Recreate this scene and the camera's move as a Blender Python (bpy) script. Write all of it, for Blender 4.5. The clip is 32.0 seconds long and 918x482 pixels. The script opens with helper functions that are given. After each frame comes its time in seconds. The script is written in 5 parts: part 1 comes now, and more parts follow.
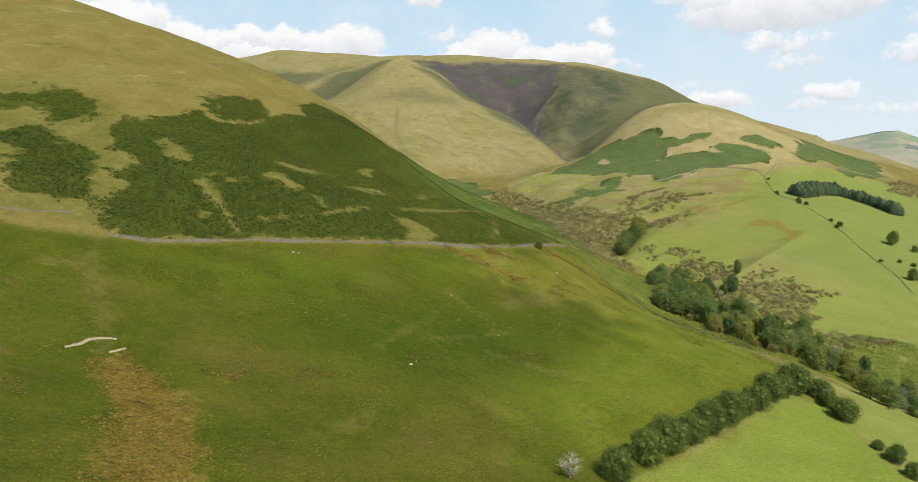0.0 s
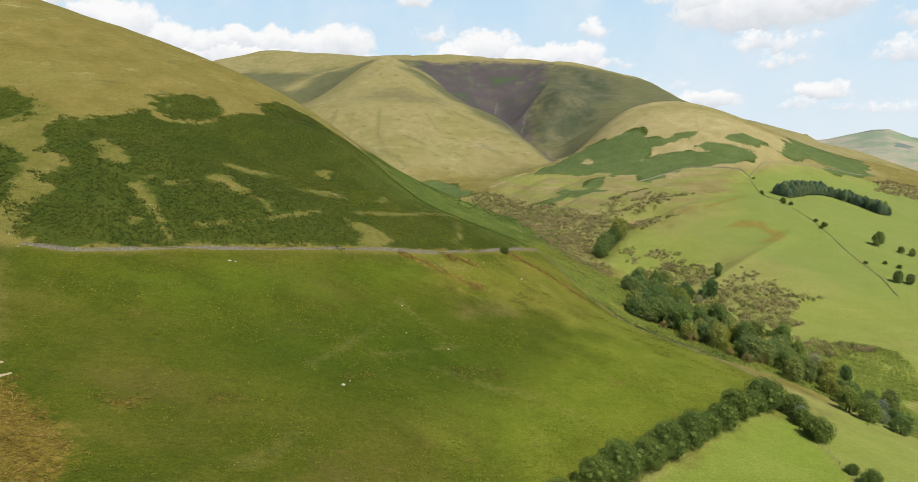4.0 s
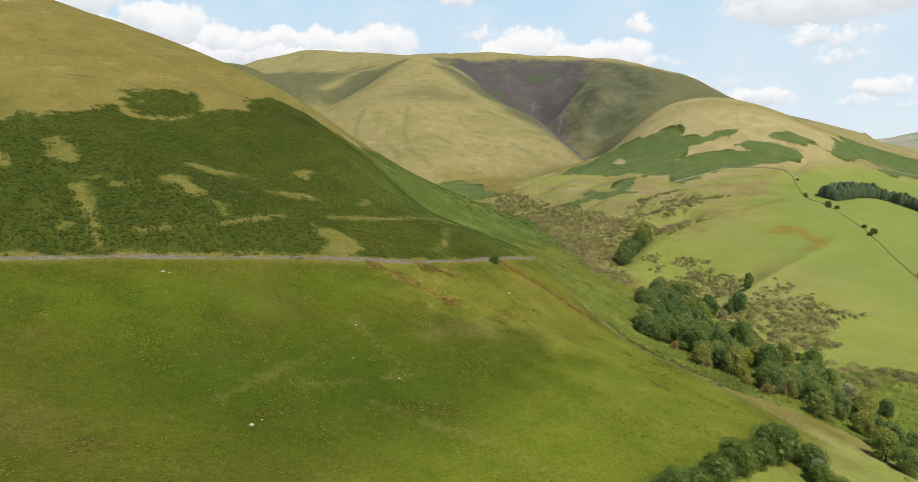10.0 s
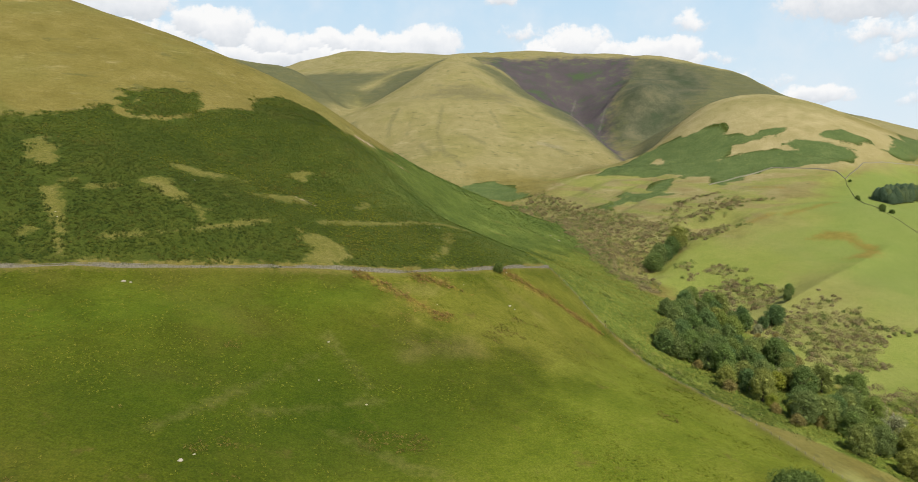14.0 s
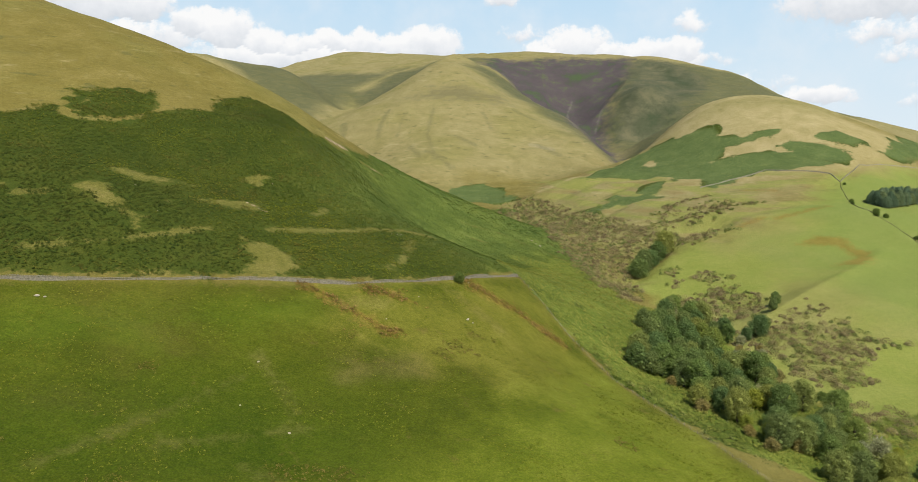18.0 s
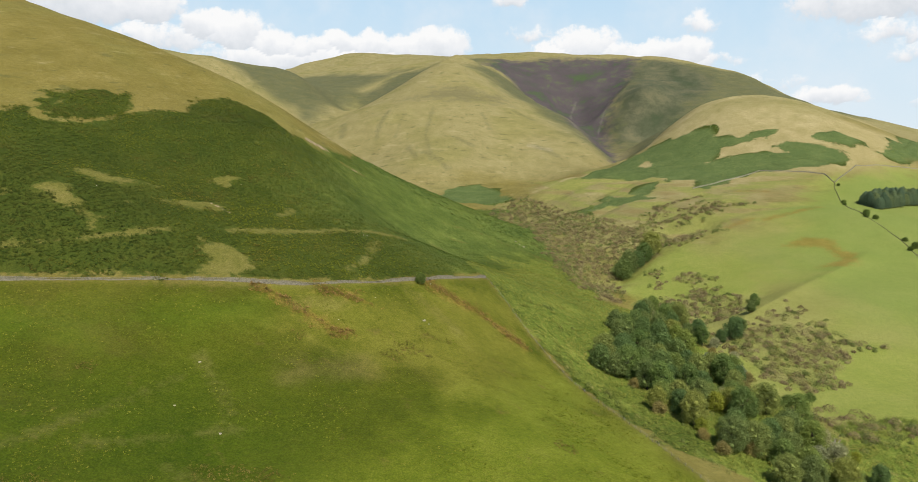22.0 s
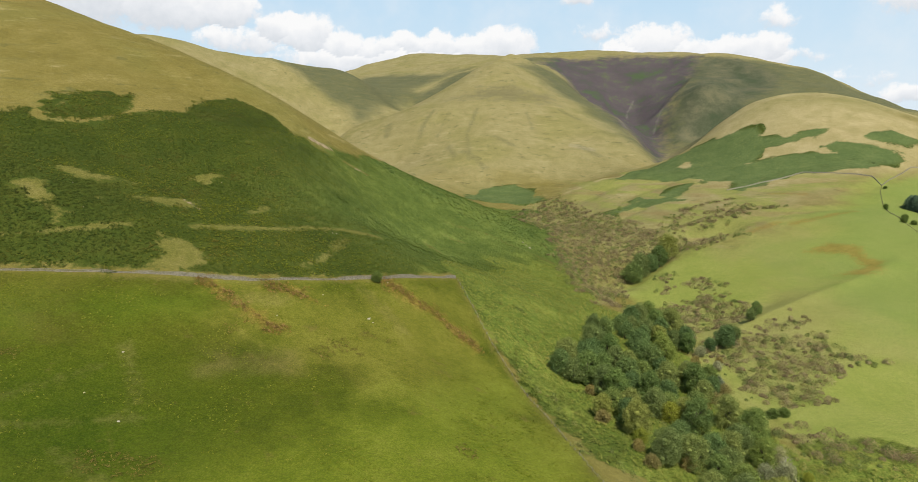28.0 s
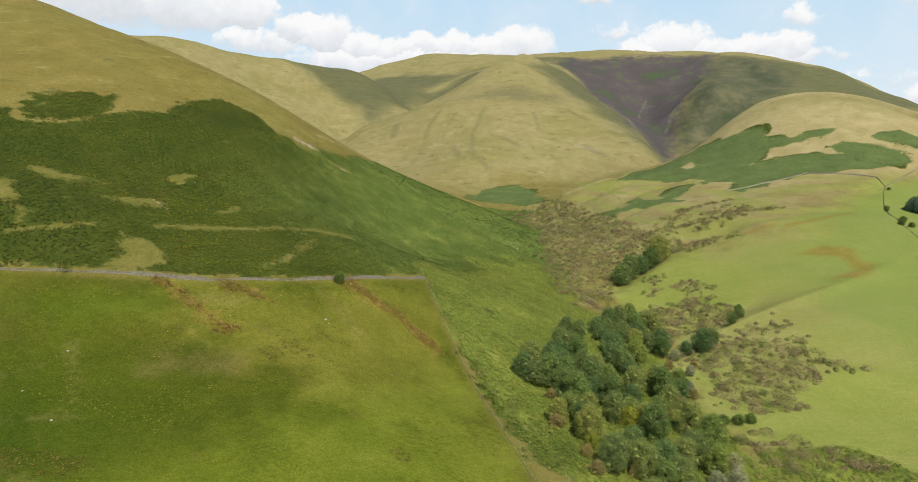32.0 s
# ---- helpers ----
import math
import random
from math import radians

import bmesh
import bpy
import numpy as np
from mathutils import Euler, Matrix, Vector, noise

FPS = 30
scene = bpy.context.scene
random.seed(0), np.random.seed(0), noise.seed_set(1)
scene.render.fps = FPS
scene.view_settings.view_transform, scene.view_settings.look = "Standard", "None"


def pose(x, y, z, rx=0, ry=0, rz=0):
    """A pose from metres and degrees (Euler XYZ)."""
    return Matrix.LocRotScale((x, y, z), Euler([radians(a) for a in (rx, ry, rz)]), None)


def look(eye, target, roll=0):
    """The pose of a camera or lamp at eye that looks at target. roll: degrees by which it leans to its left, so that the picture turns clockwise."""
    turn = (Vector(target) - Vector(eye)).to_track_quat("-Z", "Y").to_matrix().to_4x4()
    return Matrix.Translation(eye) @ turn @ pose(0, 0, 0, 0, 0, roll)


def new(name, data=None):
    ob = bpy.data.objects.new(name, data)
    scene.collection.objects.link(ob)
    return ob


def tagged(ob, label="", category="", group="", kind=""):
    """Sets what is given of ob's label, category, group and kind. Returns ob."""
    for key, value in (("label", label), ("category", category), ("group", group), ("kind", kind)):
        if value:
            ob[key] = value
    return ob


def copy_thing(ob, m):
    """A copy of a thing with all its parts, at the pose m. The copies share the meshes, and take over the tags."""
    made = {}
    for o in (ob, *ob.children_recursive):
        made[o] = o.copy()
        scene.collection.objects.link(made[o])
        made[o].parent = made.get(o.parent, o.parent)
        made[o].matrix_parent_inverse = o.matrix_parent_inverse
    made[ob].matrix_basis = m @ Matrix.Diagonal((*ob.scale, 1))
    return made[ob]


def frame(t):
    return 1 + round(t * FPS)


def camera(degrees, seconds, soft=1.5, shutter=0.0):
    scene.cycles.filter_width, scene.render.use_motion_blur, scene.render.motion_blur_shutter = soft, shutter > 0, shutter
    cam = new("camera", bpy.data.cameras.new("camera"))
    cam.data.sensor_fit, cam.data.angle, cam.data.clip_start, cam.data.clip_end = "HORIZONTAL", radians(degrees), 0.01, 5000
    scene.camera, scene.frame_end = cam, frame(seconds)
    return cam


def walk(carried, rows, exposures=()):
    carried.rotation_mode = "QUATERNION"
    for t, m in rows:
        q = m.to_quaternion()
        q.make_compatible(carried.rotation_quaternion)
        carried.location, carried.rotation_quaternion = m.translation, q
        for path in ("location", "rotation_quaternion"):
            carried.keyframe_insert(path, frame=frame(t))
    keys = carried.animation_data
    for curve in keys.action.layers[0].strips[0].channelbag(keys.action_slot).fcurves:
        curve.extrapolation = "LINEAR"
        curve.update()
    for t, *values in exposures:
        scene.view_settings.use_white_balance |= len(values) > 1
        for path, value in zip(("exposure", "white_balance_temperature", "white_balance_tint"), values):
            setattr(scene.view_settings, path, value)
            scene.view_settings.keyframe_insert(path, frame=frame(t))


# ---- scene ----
cam = camera(69.00, 32.0, soft=0.85)

# seconds, eye x, y, z, heading to the left, pitch up, lean
FLIGHT = [
    (0.0, 0.0, 0.0, 150.0, -0.00, -7.44, 0.25),
    (0.5, 1.9, 1.8, 149.9, -0.10, -7.44, 0.24),
    (1.0, 3.9, 3.8, 149.9, -0.18, -7.42, 0.18),
    (1.5, 5.9, 5.9, 149.9, -0.26, -7.41, 0.12),
    (2.0, 8.0, 8.2, 149.9, -0.33, -7.43, 0.06),
    (2.5, 10.1, 10.5, 149.9, -0.39, -7.42, 0.07),
    (3.0, 12.3, 13.0, 149.9, -0.43, -7.42, 0.07),
    (3.5, 14.5, 15.6, 149.9, -0.46, -7.41, 0.03),
    (5.5, 23.4, 26.4, 149.7, -0.57, -7.38, -0.04),
    (6.0, 25.6, 29.2, 149.7, -0.21, -7.39, 0.06),
    (6.5, 27.9, 31.9, 149.5, 0.62, -7.37, 0.02),
    (7.0, 30.4, 34.6, 149.4, 1.27, -7.38, 0.05),
    (7.5, 32.8, 37.4, 149.4, 1.30, -7.39, 0.07),
    (8.0, 35.2, 40.1, 149.4, 1.81, -7.39, 0.04),
    (8.5, 37.6, 43.0, 149.3, 2.28, -7.40, 0.05),
    (9.0, 40.0, 46.0, 149.3, 2.66, -7.41, 0.07),
    (9.5, 42.4, 48.9, 149.3, 3.12, -7.41, 0.07),
    (10.0, 44.7, 52.0, 149.4, 3.46, -7.43, 0.02),
    (10.5, 47.0, 54.9, 149.3, 3.69, -7.41, 0.01),
    (11.0, 49.3, 57.9, 149.3, 4.22, -7.40, -0.03),
    (11.5, 51.6, 61.0, 149.3, 4.61, -7.41, -0.05),
    (12.0, 53.8, 64.0, 149.4, 5.48, -7.39, -0.05),
    (12.5, 56.2, 66.8, 149.5, 6.04, -7.39, -0.12),
    (13.0, 58.3, 69.8, 149.5, 6.48, -7.41, -0.14),
    (13.5, 60.4, 72.9, 149.4, 6.90, -7.40, -0.11),
    (14.0, 62.3, 76.2, 149.4, 7.43, -7.40, -0.08),
    (14.5, 64.2, 79.3, 149.4, 7.84, -7.40, -0.09),
    (16.5, 73.0, 91.4, 149.8, 8.87, -7.46, -0.11),
    (17.0, 75.2, 93.8, 150.1, 7.70, -7.31, -0.06),
    (17.5, 76.4, 94.5, 150.1, 7.70, -7.30, -0.06),
    (18.0, 77.4, 94.6, 150.1, 7.63, -7.29, -0.07),
    (18.5, 78.7, 94.7, 150.1, 7.56, -7.28, -0.08),
    (19.0, 80.6, 94.8, 150.1, 7.43, -7.28, -0.07),
    (19.5, 82.7, 95.1, 150.2, 7.34, -7.26, -0.11),
    (20.0, 85.2, 95.5, 150.1, 7.26, -7.24, -0.14),
    (20.5, 87.9, 96.0, 150.0, 7.16, -7.23, -0.13),
    (21.0, 90.8, 96.5, 150.0, 7.11, -7.22, -0.16),
    (21.5, 93.8, 97.2, 150.1, 7.42, -7.23, -0.17),
    (22.0, 97.0, 98.0, 150.1, 8.62, -7.23, -0.11),
    (22.5, 100.4, 98.8, 150.1, 9.33, -7.22, -0.10),
    (23.0, 103.9, 99.6, 150.0, 9.52, -7.21, -0.08),
    (23.5, 107.4, 100.4, 149.9, 9.49, -7.21, -0.09),
    (24.0, 111.1, 101.3, 149.9, 9.77, -7.21, -0.10),
    (24.5, 114.7, 102.1, 149.9, 10.28, -7.20, -0.07),
    (25.0, 118.4, 103.0, 149.9, 10.57, -7.20, -0.04),
    (25.5, 122.1, 103.8, 149.8, 10.52, -7.22, 0.00),
    (27.5, 137.1, 107.5, 149.8, 12.81, -7.23, 0.08),
    (28.0, 141.0, 108.5, 149.9, 14.70, -7.25, 0.10),
    (28.5, 144.9, 109.8, 150.0, 16.35, -7.22, 0.16),
    (29.0, 148.7, 111.3, 149.8, 17.61, -7.22, 0.16),
    (29.5, 152.2, 112.7, 149.6, 18.44, -7.20, 0.18),
    (30.0, 155.4, 113.8, 149.6, 18.20, -7.18, 0.15),
    (30.5, 158.1, 114.7, 149.6, 17.86, -7.18, 0.17),
    (31.0, 160.2, 115.6, 149.8, 17.23, -7.18, 0.13),
    (31.5, 161.6, 116.1, 149.9, 16.78, -7.22, 0.14),
    (32.0, 162.6, 116.5, 150.1, 16.47, -7.25, 0.14),
]
walk(cam, [(t, pose(x, y, z, 0, 0, yaw) @ pose(0, 0, 0, 90 + pitch, 0, 0) @ pose(0, 0, 0, 0, 0, roll))
           for t, x, y, z, yaw, pitch, roll in FLIGHT])

# ---- world, sun ----
SUN_AZ, SUN_EL = 146.0, 53.0  # degrees clockwise from +y, and up
world = bpy.data.worlds.new("sky")
scene.world = world
world.use_nodes = True
wn = world.node_tree.nodes
sky = wn.new("ShaderNodeTexSky")
sky.sky_type, sky.sun_disc = "NISHITA", False
sky.sun_elevation, sky.sun_rotation = radians(SUN_EL), radians(SUN_AZ)
sky.altitude, sky.dust_density = 250, 1.2
wn["Background"].inputs["Strength"].default_value = 0.11
world.node_tree.links.new(sky.outputs[0], wn["Background"].inputs["Color"])
sun = new("sun", bpy.data.lights.new("sun", "SUN"))
sun.data.energy, sun.data.angle, sun.data.color = 4.6, radians(0.6), (1.0, 0.955, 0.87)
s_az, s_el = radians(SUN_AZ), radians(SUN_EL)
s_dir = Vector((math.sin(s_az) * math.cos(s_el), math.cos(s_az) * math.cos(s_el), math.sin(s_el)))
sun.matrix_world = look(s_dir * 3000, (0, 0, 0))
scene.view_settings.exposure = 0.45


# ---- materials ----
class Nodes:
    """A small helper to write node trees."""

    def __init__(self, name, rough=0.9, spec=0.2):
        self.mat = bpy.data.materials.new(name)
        self.mat.use_nodes = True
        self.tree = self.mat.node_tree
        self.bsdf = self.tree.nodes["Principled BSDF"]
        self.bsdf.inputs["Roughness"].default_value = rough
        self.bsdf.inputs["Specular IOR Level"].default_value = spec

    def put(self, socket, value):
        if isinstance(value, bpy.types.NodeSocket):
            self.tree.links.new(value, socket)
        elif value is not None:
            socket.default_value = value

    def node(self, kind, **values):
        n = self.tree.nodes.new(kind)
        for key, v in values.items():
            self.put(n.inputs[key.replace("_", " ")], v)
        return n

    def coords(self):
        return self.tree.nodes.new("ShaderNodeTexCoord").outputs["Object"]

    def noise(self, scale, detail=3.0, rough=0.55, vec=None, stretch=None):
        vec = vec or self.coords()
        if stretch:
            m = self.tree.nodes.new("ShaderNodeMapping")
            m.inputs["Scale"].default_value = stretch
            self.put(m.inputs["Vector"], vec)
            vec = m.outputs[0]
        return self.node("ShaderNodeTexNoise", Scale=scale, Detail=detail, Roughness=rough, Vector=vec).outputs["Fac"]

    def ramp(self, fac, *stops):
        n = self.tree.nodes.new("ShaderNodeValToRGB")
        self.put(n.inputs[0], fac)
        el = n.color_ramp.elements
        while len(el) < len(stops):
            el.new(0.5)
        for e, (pos, col) in zip(el, stops):
            e.position, e.color = pos, (*col, 1) if len(col) == 3 else col
        return n.outputs["Color"]

    def math(self, op, a, b=None, c=None):
        n = self.tree.nodes.new("ShaderNodeMath")
        n.operation = op
        for k, v in enumerate((a, b, c)):
            self.put(n.inputs[k], v)
        return n.outputs[0]

    def span(self, v, lo, hi, a=0.0, b=1.0):
        n = self.tree.nodes.new("ShaderNodeMapRange")
        n.interpolation_type = "SMOOTHSTEP"
        for key, x in zip(("Value", "From Min", "From Max", "To Min", "To Max"), (v, lo, hi, a, b)):
            self.put(n.inputs[key], x)
        return n.outputs["Result"]

    def mix(self, fac, a, b, mode="MIX"):
        n = self.tree.nodes.new("ShaderNodeMix")
        n.data_type, n.blend_type = "RGBA", mode
        for key, v in ((0, fac), (6, a), (7, b)):
            if isinstance(v, tuple) and len(v) == 3:
                v = (*v, 1)
            self.put(n.inputs[key], v)
        return n.outputs[2]

    def attr(self, name):
        n = self.tree.nodes.new("ShaderNodeAttribute")
        n.attribute_name = name
        return n.outputs["Fac"]

    def island(self):
        return self.tree.nodes.new("ShaderNodeNewGeometry").outputs["Random Per Island"]

    def each(self):
        return self.tree.nodes.new("ShaderNodeObjectInfo").outputs["Random"]

    def bump(self, height, dist, strength=1.0):
        n = self.node("ShaderNodeBump", Height=height, Distance=dist, Strength=strength)
        self.put(self.bsdf.inputs["Normal"], n.outputs[0])

    def glow_through(self, colour, share):
        """Thin leaves pass a share of the light that falls on their far side."""
        thin = self.node("ShaderNodeBsdfTranslucent", Color=colour)
        blend = self.node("ShaderNodeMixShader")
        blend.inputs[0].default_value = share
        self.put(blend.inputs[1], self.bsdf.outputs[0])
        self.put(blend.inputs[2], thin.outputs[0])
        self.put(self.tree.nodes["Material Output"].inputs["Surface"], blend.outputs[0])

    def done(self, colour):
        self.put(self.bsdf.inputs["Base Color"], (*colour, 1) if isinstance(colour, tuple) else colour)
        return self.mat


def ground_material():
    n = Nodes("hill_turf", 0.96, 0.07)
    big, mid, fine, tuft = n.noise(0.011, 4), n.noise(0.055, 5, 0.62), n.noise(0.42, 4, 0.62), n.noise(2.2, 3, 0.65)
    grain = n.math("MULTIPLY_ADD", n.math("SUBTRACT", n.math("ADD", n.math("MULTIPLY", mid, 0.40), n.math("ADD", n.math("MULTIPLY", fine, 0.24), n.math("MULTIPLY", tuft, 0.36))), 0.5), 1.15, 0.5)
    # rough moor grass, olive to bleached; the pale upland tones also carry painted distance haze
    moor = n.ramp(grain, (0.30, (0.088, 0.074, 0.016)), (0.50, (0.132, 0.109, 0.026)), (0.70, (0.184, 0.148, 0.047)))
    pale = n.ramp(grain, (0.30, (0.142, 0.124, 0.046)), (0.50, (0.182, 0.157, 0.064)), (0.70, (0.244, 0.208, 0.100)))
    moor = n.mix(n.span(n.math("ADD", n.attr("upland"), n.math("MULTIPLY", n.math("SUBTRACT", big, 0.5), 300.0)), -60, 80), moor, pale)
    moor = n.mix(n.span(big, 0.46, 0.66, 0.0, 0.45), moor, n.ramp(grain, (0.35, (0.100, 0.100, 0.022)), (0.65, (0.170, 0.152, 0.044))))
    runs = n.noise(0.06, 5, 0.65, stretch=(0.5, 0.5, 3.0))
    moor = n.mix(n.span(runs, 0.58, 0.72, 0.0, 0.35), moor, (0.105, 0.098, 0.034))
    moor = n.mix(n.span(runs, 0.42, 0.30, 0.0, 0.35), moor, (0.300, 0.255, 0.130))
    marks = n.noise(0.10, 4, 0.7, stretch=(0.6, 0.6, 2.2))
    moor = n.mix(n.span(marks, 0.61, 0.66, 0.0, 0.55), moor, (0.066, 0.070, 0.022))
    # bleached grass, with sunlit crest lines painted in the same pale colour
    moor = n.mix(n.span(n.attr("bleached"), -30, 40, 0.0, 0.75), moor, n.ramp(grain, (0.32, (0.200, 0.170, 0.070)), (0.50, (0.270, 0.225, 0.105)), (0.68, (0.350, 0.295, 0.160))))
    # darker slopes: olive turf, and cloud shade painted on the left fell
    moor = n.mix(n.math("MULTIPLY", n.span(n.math("ADD", n.attr("dark_turf_shade"), n.math("MULTIPLY", n.math("SUBTRACT", big, 0.5), 120.0)), -34, 34), n.span(n.math("ADD", mid, runs), 0.85, 1.1, 0.8, 1.0)), moor, n.ramp(grain, (0.35, (0.056, 0.062, 0.027)), (0.65, (0.096, 0.096, 0.046))))
    moor = n.mix(n.span(n.math("ADD", n.attr("crest_turf"), n.math("MULTIPLY", n.math("SUBTRACT", mid, 0.5), 160.0)), -25, 25, 0.0, 0.7), moor, n.ramp(grain, (0.35, (0.070, 0.066, 0.030)), (0.65, (0.130, 0.116, 0.052))))
    moor = n.mix(n.span(n.math("ADD", n.attr("rill"), n.math("MULTIPLY", n.math("SUBTRACT", mid, 0.5), 18.0)), -3, 4, 0.0, 0.42), moor, n.ramp(fine, (0.35, (0.055, 0.062, 0.024)), (0.65, (0.120, 0.112, 0.048))))
    flecks = n.noise(0.16, 5, 0.7, stretch=(0.5, 0.5, 1.6))
    moor = n.mix(n.span(flecks, 0.60, 0.70, 0.0, 0.28), moor, (0.075, 0.074, 0.020))
    moor = n.mix(n.span(flecks, 0.40, 0.31, 0.0, 0.2), moor, (0.270, 0.226, 0.100))
    moor = n.mix(n.span(n.math("ADD", n.attr("brake"), n.math("MULTIPLY", n.math("SUBTRACT", fine, 0.5), 8.0)), -2, 3, 0.0, 0.84), moor, n.ramp(grain, (0.34, (0.062, 0.070, 0.011)), (0.50, (0.100, 0.096, 0.020)), (0.66, (0.152, 0.128, 0.040))))
    terrace = n.noise(0.045, 4, 0.6, stretch=(0.35, 0.35, 4.0))
    bench = n.mix(n.span(terrace, 0.46, 0.56), moor, n.ramp(grain, (0.34, (0.115, 0.132, 0.024)), (0.66, (0.200, 0.196, 0.056))))
    bench = n.mix(n.span(terrace, 0.42, 0.36, 0.0, 0.6), bench, (0.165, 0.118, 0.045))
    moor = n.mix(n.span(n.attr("intake"), -25, 25, 0.0, 0.85), moor, bench)
    # grazed pasture, green with olive and brown swards
    past = n.ramp(grain, (0.32, (0.030, 0.044, 0.0030)), (0.50, (0.050, 0.062, 0.0042)), (0.68, (0.082, 0.084, 0.0080)))
    past = n.mix(n.span(n.noise(0.020, 4, 0.6), 0.46, 0.62, 0.0, 0.75), past, n.ramp(grain, (0.34, (0.050, 0.054, 0.006)), (0.66, (0.093, 0.087, 0.012))))
    past = n.mix(n.span(n.noise(0.034, 4, 0.6, stretch=(0.6, 1.2, 1.0)), 0.58, 0.72, 0.0, 0.45), past, (0.080, 0.066, 0.015))
    past = n.mix(n.span(n.math("ADD", n.attr("dry"), n.math("MULTIPLY", n.math("SUBTRACT", mid, 0.5), 60.0)), -14, 16, 0.0, 0.6), past, n.ramp(grain, (0.34, (0.092, 0.097, 0.011)), (0.50, (0.127, 0.124, 0.016)), (0.66, (0.168, 0.156, 0.028))))
    past = n.mix(n.span(n.math("ADD", n.attr("lime"), n.math("MULTIPLY", n.math("SUBTRACT", mid, 0.5), 50.0)), -16, 18, 0.0, 0.74), past, n.ramp(grain, (0.34, (0.076, 0.102, 0.007)), (0.50, (0.100, 0.122, 0.010)), (0.66, (0.130, 0.145, 0.018))))
    past = n.mix(n.span(n.math("ADD", n.attr("verdant"), n.math("MULTIPLY", n.math("SUBTRACT", mid, 0.5), 40.0)), -6, 14, 0.0, 0.6), past, n.ramp(grain, (0.34, (0.042, 0.074, 0.004)), (0.66, (0.076, 0.104, 0.008))))
    # darker green sward: a cloud's shadow put into the pasture colour
    past = n.mix(n.span(n.math("ADD", n.attr("deep"), n.math("MULTIPLY", n.math("SUBTRACT", mid, 0.5), 50.0)), -18, 20, 0.0, 0.78), past, n.ramp(grain, (0.34, (0.022, 0.041, 0.002)), (0.66, (0.048, 0.068, 0.004))))
    past = n.mix(n.span(n.math("ADD", n.attr("thin"), n.math("MULTIPLY", n.math("SUBTRACT", mid, 0.5), 30.0)), -6, 10, 0.0, 0.55), past, n.ramp(grain, (0.34, (0.082, 0.062, 0.016)), (0.66, (0.140, 0.108, 0.042))))
    tussock = n.noise(0.95, 4, 0.66)
    past = n.mix(n.span(tussock, 0.57, 0.70, 0.0, 0.30), past, (0.105, 0.100, 0.016))
    past = n.mix(n.span(tussock, 0.42, 0.30, 0.0, 0.30), past, (0.022, 0.036, 0.003))
    brown = n.noise(0.085, 5, 0.7)
    past = n.mix(n.span(brown, 0.60, 0.72, 0.0, 0.55), past, n.ramp(fine, (0.34, (0.070, 0.056, 0.012)), (0.66, (0.125, 0.092, 0.026))))
    soft = n.math("MULTIPLY_ADD", n.math("SUBTRACT", grain, 0.5), 0.6, 0.5)
    mead = n.ramp(soft, (0.34, (0.108, 0.140, 0.022)), (0.50, (0.158, 0.178, 0.036)), (0.66, (0.218, 0.220, 0.062)))
    mead = n.mix(n.span(n.noise(0.010, 4, 0.6), 0.44, 0.60, 0.0, 0.75), mead, n.ramp(soft, (0.34, (0.130, 0.136, 0.030)), (0.66, (0.228, 0.208, 0.072))))
    mead = n.mix(n.span(n.attr("sward"), -3, 3, 0.0, 0.8), mead, n.ramp(grain, (0.34, (0.098, 0.146, 0.013)), (0.66, (0.152, 0.185, 0.028))))
    mead = n.mix(n.span(n.math("ADD", n.attr("green_field"), n.math("MULTIPLY", n.math("SUBTRACT", n.noise(0.014, 4, 0.6), 0.5), 150.0)), -30, 30, 0.0, 0.8), mead, n.ramp(soft, (0.30, (0.102, 0.143, 0.026)), (0.70, (0.162, 0.185, 0.048))))
    edge = n.math("ADD", n.math("MULTIPLY", n.math("SUBTRACT", mid, 0.5), 60.0), n.math("MULTIPLY", n.math("SUBTRACT", fine, 0.5), 12.0))
    near_edge = n.math("ADD", n.math("MULTIPLY", n.math("SUBTRACT", fine, 0.5), 9.0), n.math("MULTIPLY", n.math("SUBTRACT", mid, 0.5), 8.0))

    def cover(name, wobble, lo=-1.0, hi=1.0):
        return n.span(n.math("ADD", n.attr(name), wobble), lo, hi)

    col = n.mix(cover("meadow", edge, -14, 14), moor, mead)
    col = n.mix(cover("pasture", near_edge, -3, 3), col, past)
    # the bowl's dark colours hold heather and turf tones plus cloud shade
    heath = n.ramp(n.math("ADD", n.math("MULTIPLY", n.noise(0.018, 5, 0.65), 0.6), n.math("MULTIPLY", fine, 0.4)),
                   (0.40, (0.046, 0.066, 0.028)), (0.455, (0.052, 0.050, 0.042)), (0.50, (0.062, 0.048, 0.052)), (0.55, (0.068, 0.056, 0.056)), (0.59, (0.060, 0.074, 0.034)), (0.68, (0.118, 0.112, 0.058)))
    col = n.mix(cover("heather", n.math("MULTIPLY", edge, 1.6), -22, 30), col, heath)
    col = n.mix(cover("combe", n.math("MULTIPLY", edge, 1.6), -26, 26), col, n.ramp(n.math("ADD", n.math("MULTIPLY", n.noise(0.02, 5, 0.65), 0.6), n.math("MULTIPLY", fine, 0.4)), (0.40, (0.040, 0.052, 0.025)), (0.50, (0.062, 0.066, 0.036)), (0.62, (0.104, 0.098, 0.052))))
    scree = n.ramp(fine, (0.35, (0.17, 0.15, 0.12)), (0.65, (0.30, 0.27, 0.23)))
